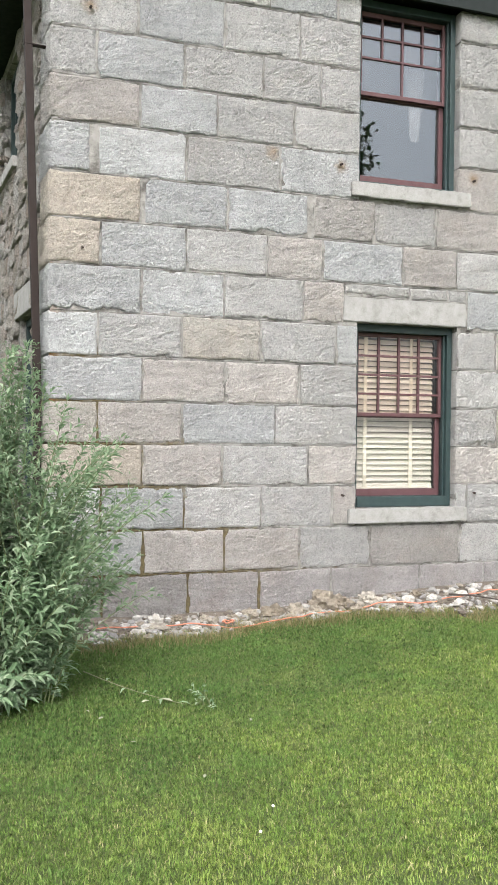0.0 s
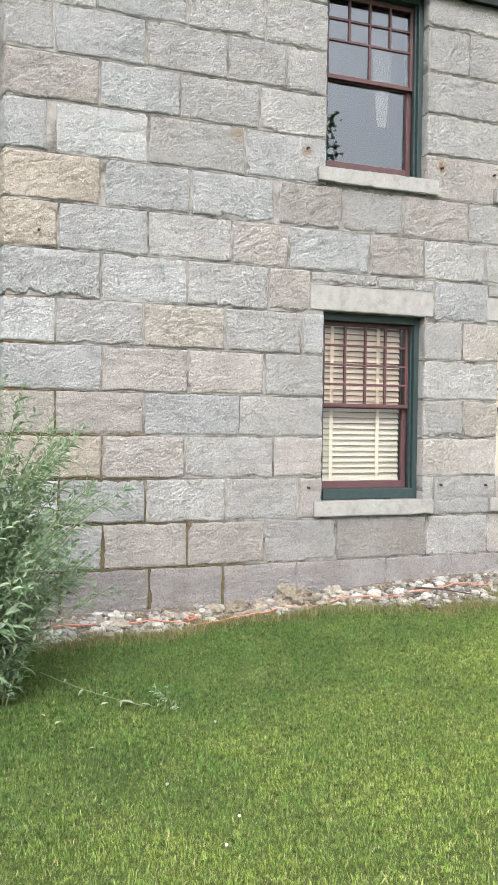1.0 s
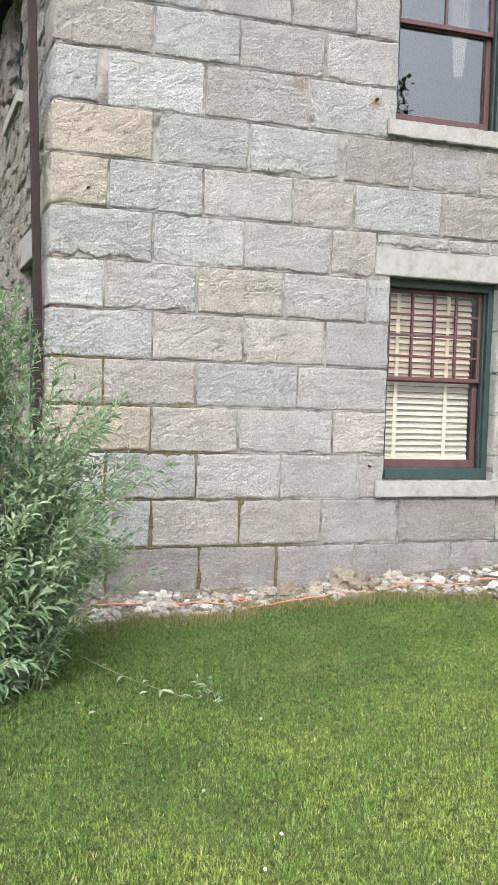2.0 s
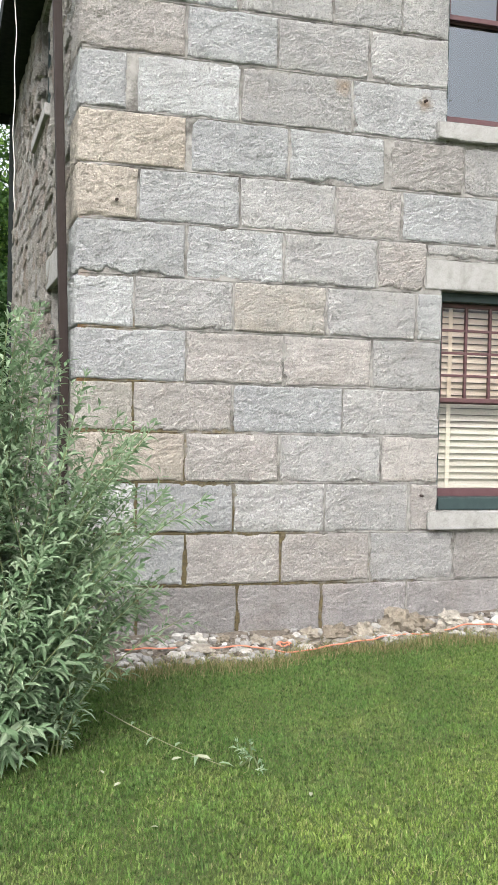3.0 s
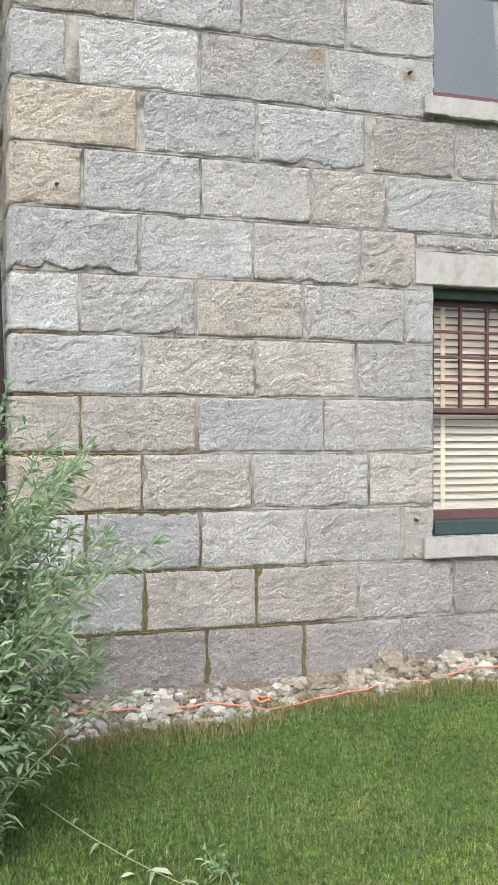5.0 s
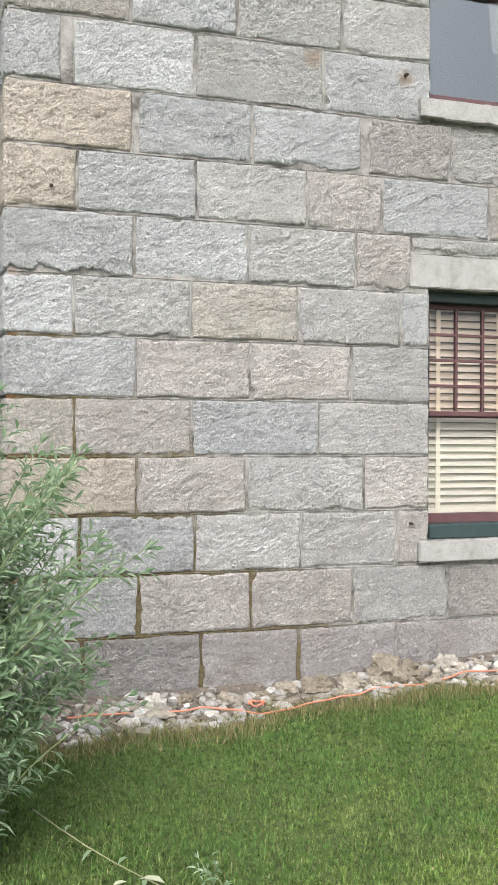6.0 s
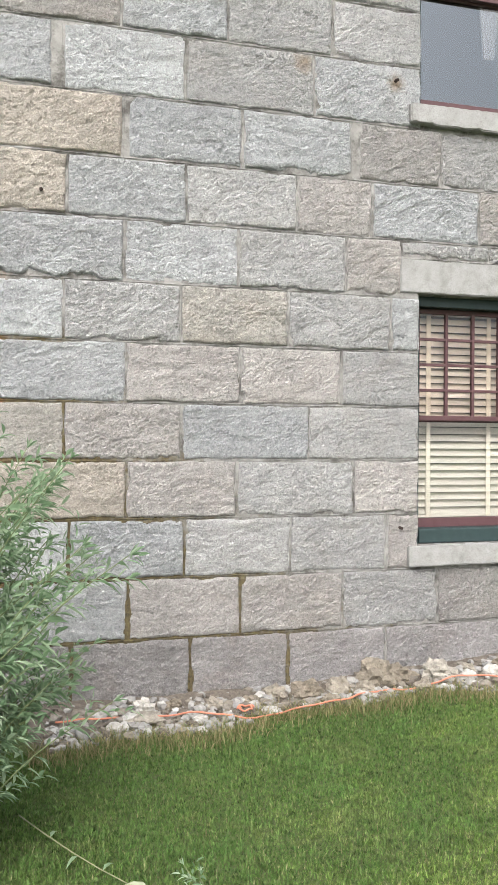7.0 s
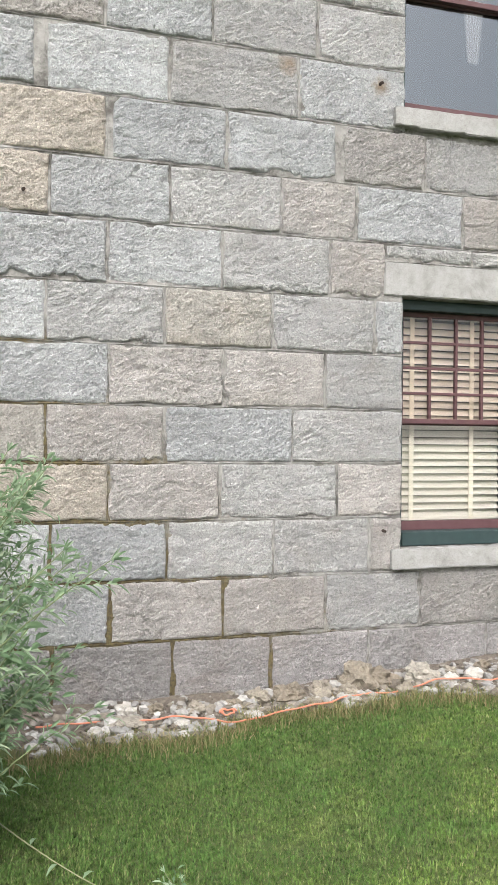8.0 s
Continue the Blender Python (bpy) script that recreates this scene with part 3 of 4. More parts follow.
def granite_block(x0, x1, z0, z1, kind, wrap=0.0, left=False, right=False):
    """One rock-faced block. wrap: how far the stone returns round the corner; left, right: sides that face an opening."""
    off = Vector((random.uniform(0, 90), random.uniform(0, 90), random.uniform(0, 90)))
    proud = random.uniform(0.009, 0.016)
    tilt = (random.uniform(-0.006, 0.006), random.uniform(-0.012, 0.012))
    pad = PADS.get((z0, x0), (0, 0))
    gl, gr, gt, gb = [random.uniform(0.0055, 0.0095) for k in range(4)]
    rag = [random.uniform(0.006, 0.022) for k in range(4)]
    # a few arrises have broken away
    if random.random() < 0.5:
        rag[random.choice((0, 2, 3, 3))] = random.uniform(0.03, 0.055)
    s0 = -wrap if wrap else x0 + (-0.004 if left else gl + pad[0])
    s1 = x1 - (-0.004 if right else gr + pad[1])
    if left:
        rag[0] = 0.02
    if right:
        rag[1] = 0.02
    fine = 0.0105 if x0 < 4.3 else 0.05
    nu, nv = max(5, int((s1 - s0) / fine)), max(6, int((z1 - z0) / fine))
    us = [s0 + (s1 - s0) * i / nu for i in range(nu + 1)]
    if wrap:
        near = min(range(nu + 1), key=lambda i: abs(us[i]))
        us[near] = 0.0
    lo, hi = z0 + gb, z1 - gt
    cuts = [lo + (hi - lo) * j / nv for j in range(nv + 1)]
    us = [us[0], us[0] + 0.004] + us[1:-1] + [us[-1] - 0.004, us[-1]]
    cuts = [cuts[0], cuts[0] + 0.004] + cuts[1:-1] + [cuts[-1] - 0.004, cuts[-1]]
    bm = bmesh.new()
    grid = []
    for z in cuts:
        row = []
        for s in us:
            q = Vector((s, 0, z)) + off
            torn = [r * max(0.0, noise.noise(q * 7 + Vector((0, 11 * k, 0))) + 0.6 * noise.noise(q * 24 + Vector((0, 11 * k, 0))) + 0.05) for k, r in enumerate(rag)]
            edge = min(s - s0 - torn[0], s1 - s - torn[1], hi - z - torn[2], z - lo - torn[3])
            rise = min(max(edge, 0.0) / 0.013, 1.0) ** 0.5
            crack = max(0.0, 0.05 - abs(noise.noise(q * 2.6))) * 0.09
            lump = noise.noise(q * 3.2) * 0.006 + noise.noise(q * 8) * 0.007 + noise.noise(q * 20) * 0.0085 + noise.noise(q * 43) * 0.009 + random.uniform(-0.0016, 0.0016)
            h = rise * max(proud + lump - crack + tilt[0] * (s - s0) + tilt[1] * (z - z0), 0.0005)
            if edge <= 0.0005:
                h = -0.005
            jx, jz = noise.noise(q * 7) * 0.010, noise.noise(q * 7 + Vector((40, 0, 0))) * 0.010
            if s >= 0.0 or not wrap:
                p, n = Vector((s, 0, z)), Vector((0, -1, 0))
            else:
                p, n = WEST * -s + Vector((0, 0, z)), OUT
                h = 0.5 * h
            if wrap and abs(s) < 0.001:
                worn = 0.004 + 0.007 * abs(noise.noise(q * 9))
                p, n, h = Vector((worn, 0, z)), Vector((-0.5, -0.8, 0)).normalized(), h * 0.7
            row.append(bm.verts.new(p + n * h + Vector((jx if s > 0.03 else 0, 0, jz))))
        grid.append(row)
    for r0, r1 in zip(grid, grid[1:]):
        for a, b, c, d in zip(r0, r0[1:], r1[1:], r1):
            bm.faces.new((a, b, c, d))
    rim = grid[0] + [r[-1] for r in grid[1:-1]] + grid[-1][::-1] + [r[0] for r in grid[-2:0:-1]]
    back = []
    for v in rim:
        inward = Vector((0, 0.09, 0)) if v.co.x > 0.03 or not wrap else (Vector((0.05, 0.05, 0)) if v.co.y < 0.03 else -OUT * 0.05)
        back.append(bm.verts.new(v.co + inward))
    for i in range(len(rim)):
        j = (i + 1) % len(rim)
        bm.faces.new((rim[j], rim[i], back[i], back[j]))
    bm.normal_update()
    return part("stone_block", bm, GRANITE[kind], wall_south, "", True)


def course(z0, z1, joints, kinds, wrap=0.0):
    """A row of blocks between the joints; a space in kinds leaves an opening."""
    for n, (a, b) in enumerate(zip(joints, joints[1:])):
        if kinds[n] != " ":
            granite_block(a, b, z0, z1, kinds[n], wrap if n == 0 and a == 0 else 0.0, a in (E2, F2), b in (E1, F1))
            bead(max(a, 0.02), z0, b, z0)
            if a > 0 and a not in (E2, F2):
                bead(a, z0, a, z1)


E1, E2 = 2.775, 3.83
F1, F2 = 4.655, 5.665
random.seed(4)
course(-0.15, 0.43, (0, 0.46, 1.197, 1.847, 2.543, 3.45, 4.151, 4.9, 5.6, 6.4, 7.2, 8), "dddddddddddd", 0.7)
course(0.43, 0.81, (0, 0.80, 1.525, 2.23, 2.93, 3.881, 4.565, 5.3, 6.1, 6.9, 8), "wppgsgppgpg", 0.36)
course(0.81, 1.185, (0, 0.442, 1.155, 1.86, 2.54, E1, E2, 3.955, F1, F2, 6.4, 7.2, 8), "wbggp ggp gpg", 0.72)
course(1.185, 1.548, (0, 0.785, 1.491, 2.304, E1, E2, F1, F2, 6.5, 7.3, 8), "tpgp p pgg", 0.4)
course(1.548, 1.908, (0, 0.408, 1.133, 1.985, E1, E2, 4.27, F1, F2, 6.2, 7.1, 8), "ypbg gy gpg", 0.7)
course(1.908, 2.283, (0, 0.781, 1.515, 2.213, E1, E2, F1, F2, 6.5, 7.3, 8), "wppg g pgg", 0.4)
course(2.283, 2.658, (0, 0.401, 1.126, 1.839, 2.568, E1, E2, 4.257, F1, F2, 6.2, 7.1, 8), "wgygw gp gpg", 0.7)
course(2.658, 3.042, (0, 0.769, 1.501, 2.243, 2.645), "wwgp", 0.4)
course(2.925, 3.042, (2.645, 3.31, 3.716, 3.93), "ggg")
course(2.658, 3.042, (3.93, 4.54), "b")
course(2.925, 3.042, (4.54, 5.2, 5.83), "gg")
course(2.658, 3.042, (5.83, 6.6, 7.3, 8), "pgg")
course(3.042, 3.422, (0, 0.423, 1.158, 1.894, 2.431, 3.237, 3.816, 4.5, 5.2, 5.9, 6.6, 7.3, 8), "twgpbpgggpggg", 0.7)
course(3.422, 3.81, (0, 0.762, 1.524, 2.278, 2.941, 3.584, 4.299, 5.0, 5.7, 6.5, 7.3, 8), "tbbsgpggpggg", 0.4)
course(3.81, 4.222, (0, 0.388, 1.151, 2.008, E1, E2, F1, F2, 6.4, 7.2, 8), "wwgw p pgg", 0.7)
course(4.222, 4.605, (0, 0.745, 1.424, 2.138, E1, E2, F1, F2, 6.6, 7.3, 8), "pbgg g ggp", 0.4)
course(4.605, 5.0, (0, 0.382, 1.128, 1.84, 2.396, E1, E2, F1, F2, 6.3, 7.1, 8), "gbggg g pgg", 0.7)
course(5.0, 5.42, (0, 0.724, 1.482, 2.189, E1, E2, 4.281, F1, F2, 6.5, 7.3, 8), "gbgg gg gpg", 0.4)
course(5.42, 5.72, (0, 0.4, 1.15, 1.9, 2.55, E1, E2, F1, F2, 6.3, 7.2, 8), "gggbg g gpg", 0.7)
pointing = raw("pointing", BEAD_V, BEAD_F, MORTAR, wall_south, True)
pointing["kind"] = "stuff"


# ---- iron pins and holes left by old shutters ----
def shutter_pin(x, z):
    p = tagged(part("shutter_pin", tube([(0, 0.03, 0), (0, -0.012, 0.001), (0.004, -0.026, -0.003)], 0.012, 8, 0.8), IRON), "rusty iron stub set in the granite", "iron pin", "shutter pins")
    p.location = (x, -0.015, z)


for x, z in ((2.592, 4.114), (3.98, 4.10), (4.02, 1.10), (2.64, 1.09), (4.57, 4.10), (4.53, 1.09), (0.267, 3.176), (0.32, 5.17)):
    shutter_pin(x, z)

# ---- rubble of the west wall ----
random.seed(11)


def rubble_mesh(seed):
    """A flat-faced irregular stone, about one metre across before it is scaled."""
    bm = bmesh.new()
    bmesh.ops.create_icosphere(bm, subdivisions=2, radius=0.5)
    for v in bm.verts:
        v.co *= 1 + 0.34 * noise.noise(v.co * 2.6 + Vector((seed, 0, 0))) + 0.2 * noise.noise(v.co * 6 + Vector((seed, 3, 0)))
        v.co.x, v.co.z = max(min(v.co.x * 1.35, 0.5), -0.5), max(min(v.co.z * 1.35, 0.5), -0.5)
        v.co.y = max(v.co.y, -0.24 + 0.12 * noise.noise(v.co * 9 + Vector((0, seed, 0))))
    me = bpy.data.meshes.new("stone")
    bm.to_mesh(me)
    bm.free()
    me.materials.append(RUBBLE)
    return me


STONES = [rubble_mesh(s * 7.3) for s in range(9)]
z = 0.0
while z < TOP - 0.1:
    h = random.uniform(0.07, 0.2)
    x = 0.38 + random.uniform(0, 0.12)
    while x < DEPTH - 0.05:
        w = random.uniform(0.10, 0.36)
        if not any(a - 0.02 < x + w / 2 < b + 0.02 and c - 0.05 < z + h / 2 < d + (0.2 if c < 3 else 0) for a, b, c, d in WOPEN):
            s = new("stone", random.choice(STONES))
            s.parent = wall_west
            s.matrix_basis = Matrix.LocRotScale((x + w / 2, 0.02, z + h / 2 + random.uniform(-0.02, 0.02)), Euler((0, random.uniform(-0.35, 0.35), 0)), (w * 1.06, random.uniform(0.08, 0.19), h * 1.1))
        x += w
    z += h

# west windows, sill and lintel
for k, (x0, x1, z0, z1) in enumerate(WOPEN):
    w = window_unit(f"window_{k + 5}", x0, x1, z0, z1, k == 0)
    w.matrix_world = WEST_POSE
sill = tagged(part("trim", box(1.68, 2.85, -0.055, 0.14, 4.31, 4.42, 0.012), DRESSED), "pale granite sill on the side wall", "stone", kind="structure")
sill.matrix_world = WEST_POSE
lintel = tagged(part("trim", box(0.62, 1.75, -0.014, 0.3, 2.765, 3.03, 0.012), DRESSED), "pale granite lintel on the side wall", "stone", kind="structure")
lintel.matrix_world = WEST_POSE


# ---- downspout and cable ----
def downspout(x, y, material, label, lean=0.0):
    d = tagged(new("downspout"), label, "downspout")
    d.location = (x, y, 0.12)
    bm = box(-0.032, 0.032, -0.024, 0.024, 0.1, 5.5, 0.007)
    # the upper length leans out to the eaves
    bmesh.ops.bisect_plane(bm, geom=bm.verts[:] + bm.edges[:] + bm.faces[:], plane_co=(0, 0, 1.8), plane_no=(0, 0, 1))
    for v in bm.verts:
        v.co.x -= lean * max(v.co.z - 1.8, 0)
    part("pipe", bm, material, d)
    bm = box(-0.032, 0.032, -0.024, 0.024, 0.0, 0.14, 0.007)
    bmesh.ops.transform(bm, matrix=Matrix.Translation((0, -0.06, 0)) @ Matrix.Rotation(radians(28), 4, "X"), verts=bm.verts)
    part("elbow", bm, material, d)
    z = 4.75
    part("strap", box(-0.035 - lean * 2.95, 0.07, -0.027, 0.027, z, z + 0.008, 0.002), material, d)
    return d


d1 = downspout(-0.071, 0.18, SPOUT, "square brown metal downspout beside the house corner", 0.034)
d1.rotation_euler = (0, 0, SKEW)
end = WEST * (DEPTH - 0.12) + OUT * 0.035
d2 = downspout(end.x, end.y, FASCIA, "dark square downspout at the far end of the side wall")
d2.rotation_euler = (0, 0, SKEW)
pts = []
for k in range(31):
    u = k / 30
    p = WEST * (2.0 + 0.02 * math.sin(9 * u)) + OUT * (0.265 + 0.04 * u + 0.012 * math.sin(6 * u) + 0.006 * math.sin(25 * u))
    pts.append((p.x, p.y, 3.5 + 2.335 * u))
tagged(part("cable", tube(pts, 0.0045, 6), WIRE, None, "", True), "thin white cable hanging from the eaves", "cable")


# ---- stones along the foot of the wall ----
def lump_bm(size, seed, rough=0.3, flat=0.7, sub=2):
    bm = bmesh.new()
    bmesh.ops.create_icosphere(bm, subdivisions=sub, radius=size)
    for v in bm.verts:
        d = v.co / size
        v.co *= 1 + rough * noise.noise(d * 1.3 + Vector((seed, 0, 0))) + 0.5 * rough * noise.noise(d * 3.5 + Vector((0, seed, 0))) + 0.35 * rough * noise.noise(d * 7 + Vector((seed, seed, 0)))
        v.co.z *= flat
    return bm


def strip_edge(x):
    """How far the gravel reaches from the wall."""
    return -0.46 - 0.12 * math.sin(2.1 * x + 0.3) - 0.05 * math.sin(6.3 * x) + (-0.22 if 3.45 < x < 4.15 else 0)


bed = []
for j in range(6):
    for i in range(70):
        x = 0.2 + 7.6 * i / 69
        y = 0.0 + strip_edge(x) * j / 5
        bed.append((x, y, ground_height(x, y) + 0.012 + 0.07 * (1 - j / 5) * (1 if j < 5 else 0) + 0.015 * noise.noise(Vector((x * 6, y * 6, 0))) - (0.03 if j == 5 else 0)))
bf = [(j * 70 + i, (j + 1) * 70 + i, (j + 1) * 70 + i + 1, j * 70 + i + 1) for j in range(5) for i in range(69)]
tagged(raw("earth_strip", bed, bf, DIRT, None, True), "bare earth strip along the foot of the wall", "earth", kind="structure")


def strip_height(x, y):
    e = strip_edge(x)
    return ground_height(x, y) + 0.012 + 0.07 * max(0.0, 1 - y / e)


random.seed(5)
np.random.seed(5)
shapes = []
for s in range(8):
    bm = lump_bm(1.0, s * 3.1, 0.45, 0.62, 1)
    bm.verts.ensure_lookup_table()
    shapes.append((np.array([v.co[:] for v in bm.verts]), [[v.index for v in f.verts] for f in bm.faces]))
    bm.free()
pv, pf, base = [], [], 0
for k in range(1500):
    x = random.uniform(0.3, 4.9)
    y = strip_edge(x) * (0.12 + 0.9 * random.random() ** 0.8)
    r = random.choice((0.012, 0.016, 0.02, 0.026, 0.034, 0.042)) * random.uniform(0.8, 1.2)
    co, fs = random.choice(shapes)
    m = np.array(Euler((random.uniform(-0.4, 0.4), random.uniform(-0.4, 0.4), random.uniform(0, 6.28))).to_matrix())
    pv.append((co * (r, r * random.uniform(0.6, 1), r)) @ m.T + (x, y, strip_height(x, y) + 0.25 * r))
    pf += [[i + base for i in f] for f in fs]
    base += len(co)
tagged(raw("gravel", np.concatenate(pv).tolist(), pf, GRAVEL), "grey, white and tan gravel along the wall", "gravel", kind="stuff")


def rock(x, y, size, material, label, flat=0.7, seed=0, rough=0.45):
    r = tagged(part("rock", lump_bm(size, seed, rough, flat, 3), material), label, "rock", "rocks along the wall")
    r.location = (x, y, strip_height(x, y) + size * flat * 0.45)
    r.rotation_euler = (random.uniform(-0.2, 0.2), random.uniform(-0.2, 0.2), random.uniform(0, 6))
    return r


rock(0.87, -0.25, 0.062, WHITE_STONE, "white angular stone on the gravel", 0.9, 5, 0.8)
rock(0.86, -0.33, 0.11, FIELD, "flat tan stone under the cord", 0.28, 6, 0.4)
for k, (x, y, s) in enumerate(((1.72, -0.14, 0.07), (1.93, -0.17, 0.10), (2.14, -0.18, 0.075), (2.42, -0.14, 0.125), (2.56, -0.16, 0.09), (2.28, -0.25, 0.06), (2.82, -0.2, 0.10), (2.02, -0.3, 0.06),
                               (1.55, -0.2, 0.05), (1.3, -0.25, 0.05), (3.05, -0.2, 0.05), (2.65, -0.32, 0.055), (1.06, -0.2, 0.055), (3.3, -0.2, 0.05))):
    rock(x, y, s, FIELD, "rough tan field stone at the wall's foot", random.uniform(0.6, 0.85), 10 + k, 0.65)
for k, (x, y, s) in enumerate(((3.0, -0.3, 0.055), (3.18, -0.28, 0.06), (3.42, -0.3, 0.05), (3.7, -0.35, 0.06), (3.85, -0.3, 0.05), (1.18, -0.4, 0.045), (0.68, -0.42, 0.05), (3.58, -0.5, 0.05))):
    rock(x, y, s, WHITE_STONE, "pale rounded stone on the gravel", 0.65, 40 + k, 0.3)

# orange cord, laid along the stones
pts = []
for k in range(150):
    u = k / 149
    x = 0.35 + 4.8 * u
    y = -0.37 + 0.05 * math.sin(3.1 * x) + 0.018 * math.sin(11 * x + 1) + 0.008 * math.sin(29 * x)
    pts.append((x, y, strip_height(x, y) + 0.035 + 0.012 * math.sin(7 * x)))
tagged(part("extension_cord", tube(pts, 0.0056, 8), CORD, None, "", True), "orange cord lying along the gravel", "cord")
pts = [(1.46 + 0.055 * math.cos(a / 4) * (1 - a / 90), -0.36 + 0.045 * math.sin(a / 4), strip_height(1.46, -0.36) + 0.05 + 0.006 * math.sin(a)) for a in range(40)]
tagged(part("cord_loop", tube(pts, 0.0056, 8), CORD, None, "", True), "small tangled loop of orange cord", "cord")
tagged(part("twig", tube([(3.5, -0.45, 0.22), (3.7, -0.52, 0.215), (3.95, -0.66, 0.18)], 0.011, 7, 0.5), DEAD, None, "", True), "dark dry twig on the stones", "twig")


# ---- tall weeds by the corner ----
def leaf_geometry(base, d, up, length, width, droop):
    """A narrow folded leaf that arches down towards its tip."""
    side = d.cross(up).normalized()
    nrm = side.cross(d).normalized()
    down = Vector((0, 0, -1)) * droop * length
    m1, m2 = base + d * length * 0.33 + down * 0.08, base + d * length * 0.68 + down * 0.42
    w, lift = side * width / 2, nrm * width * 0.22
    return [base, m1 + w + lift, m1, m1 - w + lift, m2 + w * 0.72 + lift, m2, m2 - w * 0.72 + lift, base + d * length + down], [(0, 1, 2), (0, 2, 3), (1, 4, 5, 2), (2, 5, 6, 3), (4, 7, 5), (5, 7, 6)]


def weed_stem(bx, by, height, lean, heading, leaf, name="stem", parent=None):
    """One upright stem with arching narrow leaves, leafy side shoots and a tuft at the tip."""
    path = []
    for k in range(11):
        u = k / 10
        r = lean * (0.22 * u + 0.78 * u * u)
        wob = 0.012 * math.sin(5 * u + bx * 40)
        path.append(Vector((bx + math.cos(heading) * r + wob, by + math.sin(heading) * r - wob, ground_height(bx, by) - 0.02 + height * (u - 0.18 * (lean / height) * u * u))))
    stem = part(name, tube([tuple(p) for p in path], 0.0055, 5, 0.35), STEM, parent, "", True)
    verts, faces = [], []

    def put(base, d, up, length, width, droop):
        v, f = leaf_geometry(base, d, up, length, width, droop)
        faces.extend([tuple(i + len(verts) for i in t) for t in f])
        verts.extend(v)

    nodes = int(height / 0.042)
    ang = random.uniform(0, 6.28)
    for k in range(nodes):
        u = 0.08 + 0.92 * k / nodes
        i = min(int(u * 10), 9)
        p = path[i].lerp(path[i + 1], u * 10 - i)
        axis = (path[i + 1] - path[i]).normalized()
        ang += 2.4 + random.uniform(-0.3, 0.3)
        flat = axis.orthogonal().normalized()
        out = (flat * math.cos(ang) + axis.cross(flat) * math.sin(ang))
        size = leaf * (1.2 - 0.32 * u) * random.uniform(0.75, 1.25)
        d = (out + axis * (0.35 + 0.45 * u)).normalized()
        put(p, d, axis, size, size * 0.27, random.uniform(0.2, 0.55))
        if u < 0.7 and random.random() < 0.6:
            # lobes of the larger lower leaves
            side = d.cross(axis).normalized()
            for q, w in ((0.3, 0.6), (0.55, 0.5)):
                for sgn in (-1, 1):
                    put(p + d * size * q * 0.8, (d + side * sgn * 0.75).normalized(), axis, size * w, size * w * 0.28, 0.3)
        if random.random() < 0.62:
            # a side shoot with smaller leaves
            n = random.randint(5, 9)
            shoot = (out * 0.75 + axis).normalized()
            reach = leaf * random.uniform(1.0, 2.3) * (1.25 - 0.6 * u)
            for j in range(n):
                a2 = ang + j * 2.3
                o2 = (flat * math.cos(a2) + axis.cross(flat) * math.sin(a2))
                put(p + shoot * reach * (j + 1) / n, (o2 * 0.9 + shoot).normalized(), axis, size * random.uniform(0.5, 0.75), size * 0.17, 0.3)
    axis = (path[10] - path[9]).normalized()
    flat = axis.orthogonal().normalized()
    for j in range(7):
        o2 = flat * math.cos(j * 0.9) + axis.cross(flat) * math.sin(j * 0.9)
        put(path[10], (o2 * 0.5 + axis).normalized(), axis, leaf * random.uniform(0.4, 0.7), leaf * 0.1, 0.15)
    raw("leaves", [tuple(v) for v in verts], faces, LEAF, stem)
    stem.children[0]["kind"] = "stuff"
    return stem


random.seed(21)
weeds = tagged(new("weed_clump"), "tall grey-green leafy weeds growing by the house corner", "weeds")
for k in range(56):
    a, r = random.uniform(0, 6.283), math.sqrt(random.random())
    bx, by = -0.62 + 0.38 * r * math.cos(a), -1.80 + 0.28 * r * math.sin(a)
    h = random.uniform(1.7, 2.45) * (1 - 0.12 * r) - 0.35 * max(0.0, bx + 0.45)
    weed_stem(bx, by, h, random.uniform(0.04, 0.2) + 0.12 * r, a + random.uniform(-0.5, 0.5), random.uniform(0.085, 0.12), "stem", weeds)
for k in range(36):
    a, r = random.uniform(0, 6.283), math.sqrt(random.uniform(0.2, 1))
    bx, by = -0.52 + 0.36 * r * math.cos(a), -1.80 + 0.3 * r * math.sin(a)
    weed_stem(bx, by, random.uniform(1.05, 1.9), random.uniform(0.2, 0.6), a * 0.6 + random.uniform(-0.6, 0.6), random.uniform(0.09, 0.125), "stem", weeds)
for k in range(40):
    a = random.uniform(-2.6, 0.5)
    bx, by = -0.62 + 0.36 * math.cos(a), -1.82 + 0.27 * math.sin(a)
    weed_stem(bx, by, random.uniform(0.35, 1.1), random.uniform(0.15, 0.42), a + random.uniform(-0.4, 0.4), random.uniform(0.10, 0.14), "stem", weeds)
for k in range(14):
    weed_stem(-0.34 + 0.018 * k, -1.6 - 0.025 * k, random.uniform(0.75, 1.4), random.uniform(0.4, 0.72), random.uniform(-0.3, 0.4), 0.095, "stem", weeds)
for k in range(30):
    # long side stems that arch out over the lawn and the corner
    weed_stem(-0.40 + random.uniform(-0.2, 0.12), -1.72 + random.uniform(-0.2, 0.2), random.uniform(0.8, 1.75), random.uniform(0.45, 0.95), random.uniform(-0.35, 0.35), random.uniform(0.09, 0.125), "stem", weeds)
seedling = tagged(new("weed_seedling"), "small grey-green weed seedling in the lawn", "weed")
for k in range(3):
    weed_stem(0.74 + 0.03 * k, -2.18 - 0.02 * k, 0.11 + 0.03 * k, 0.05, 2.1 * k, 0.055, "stem", seedling)
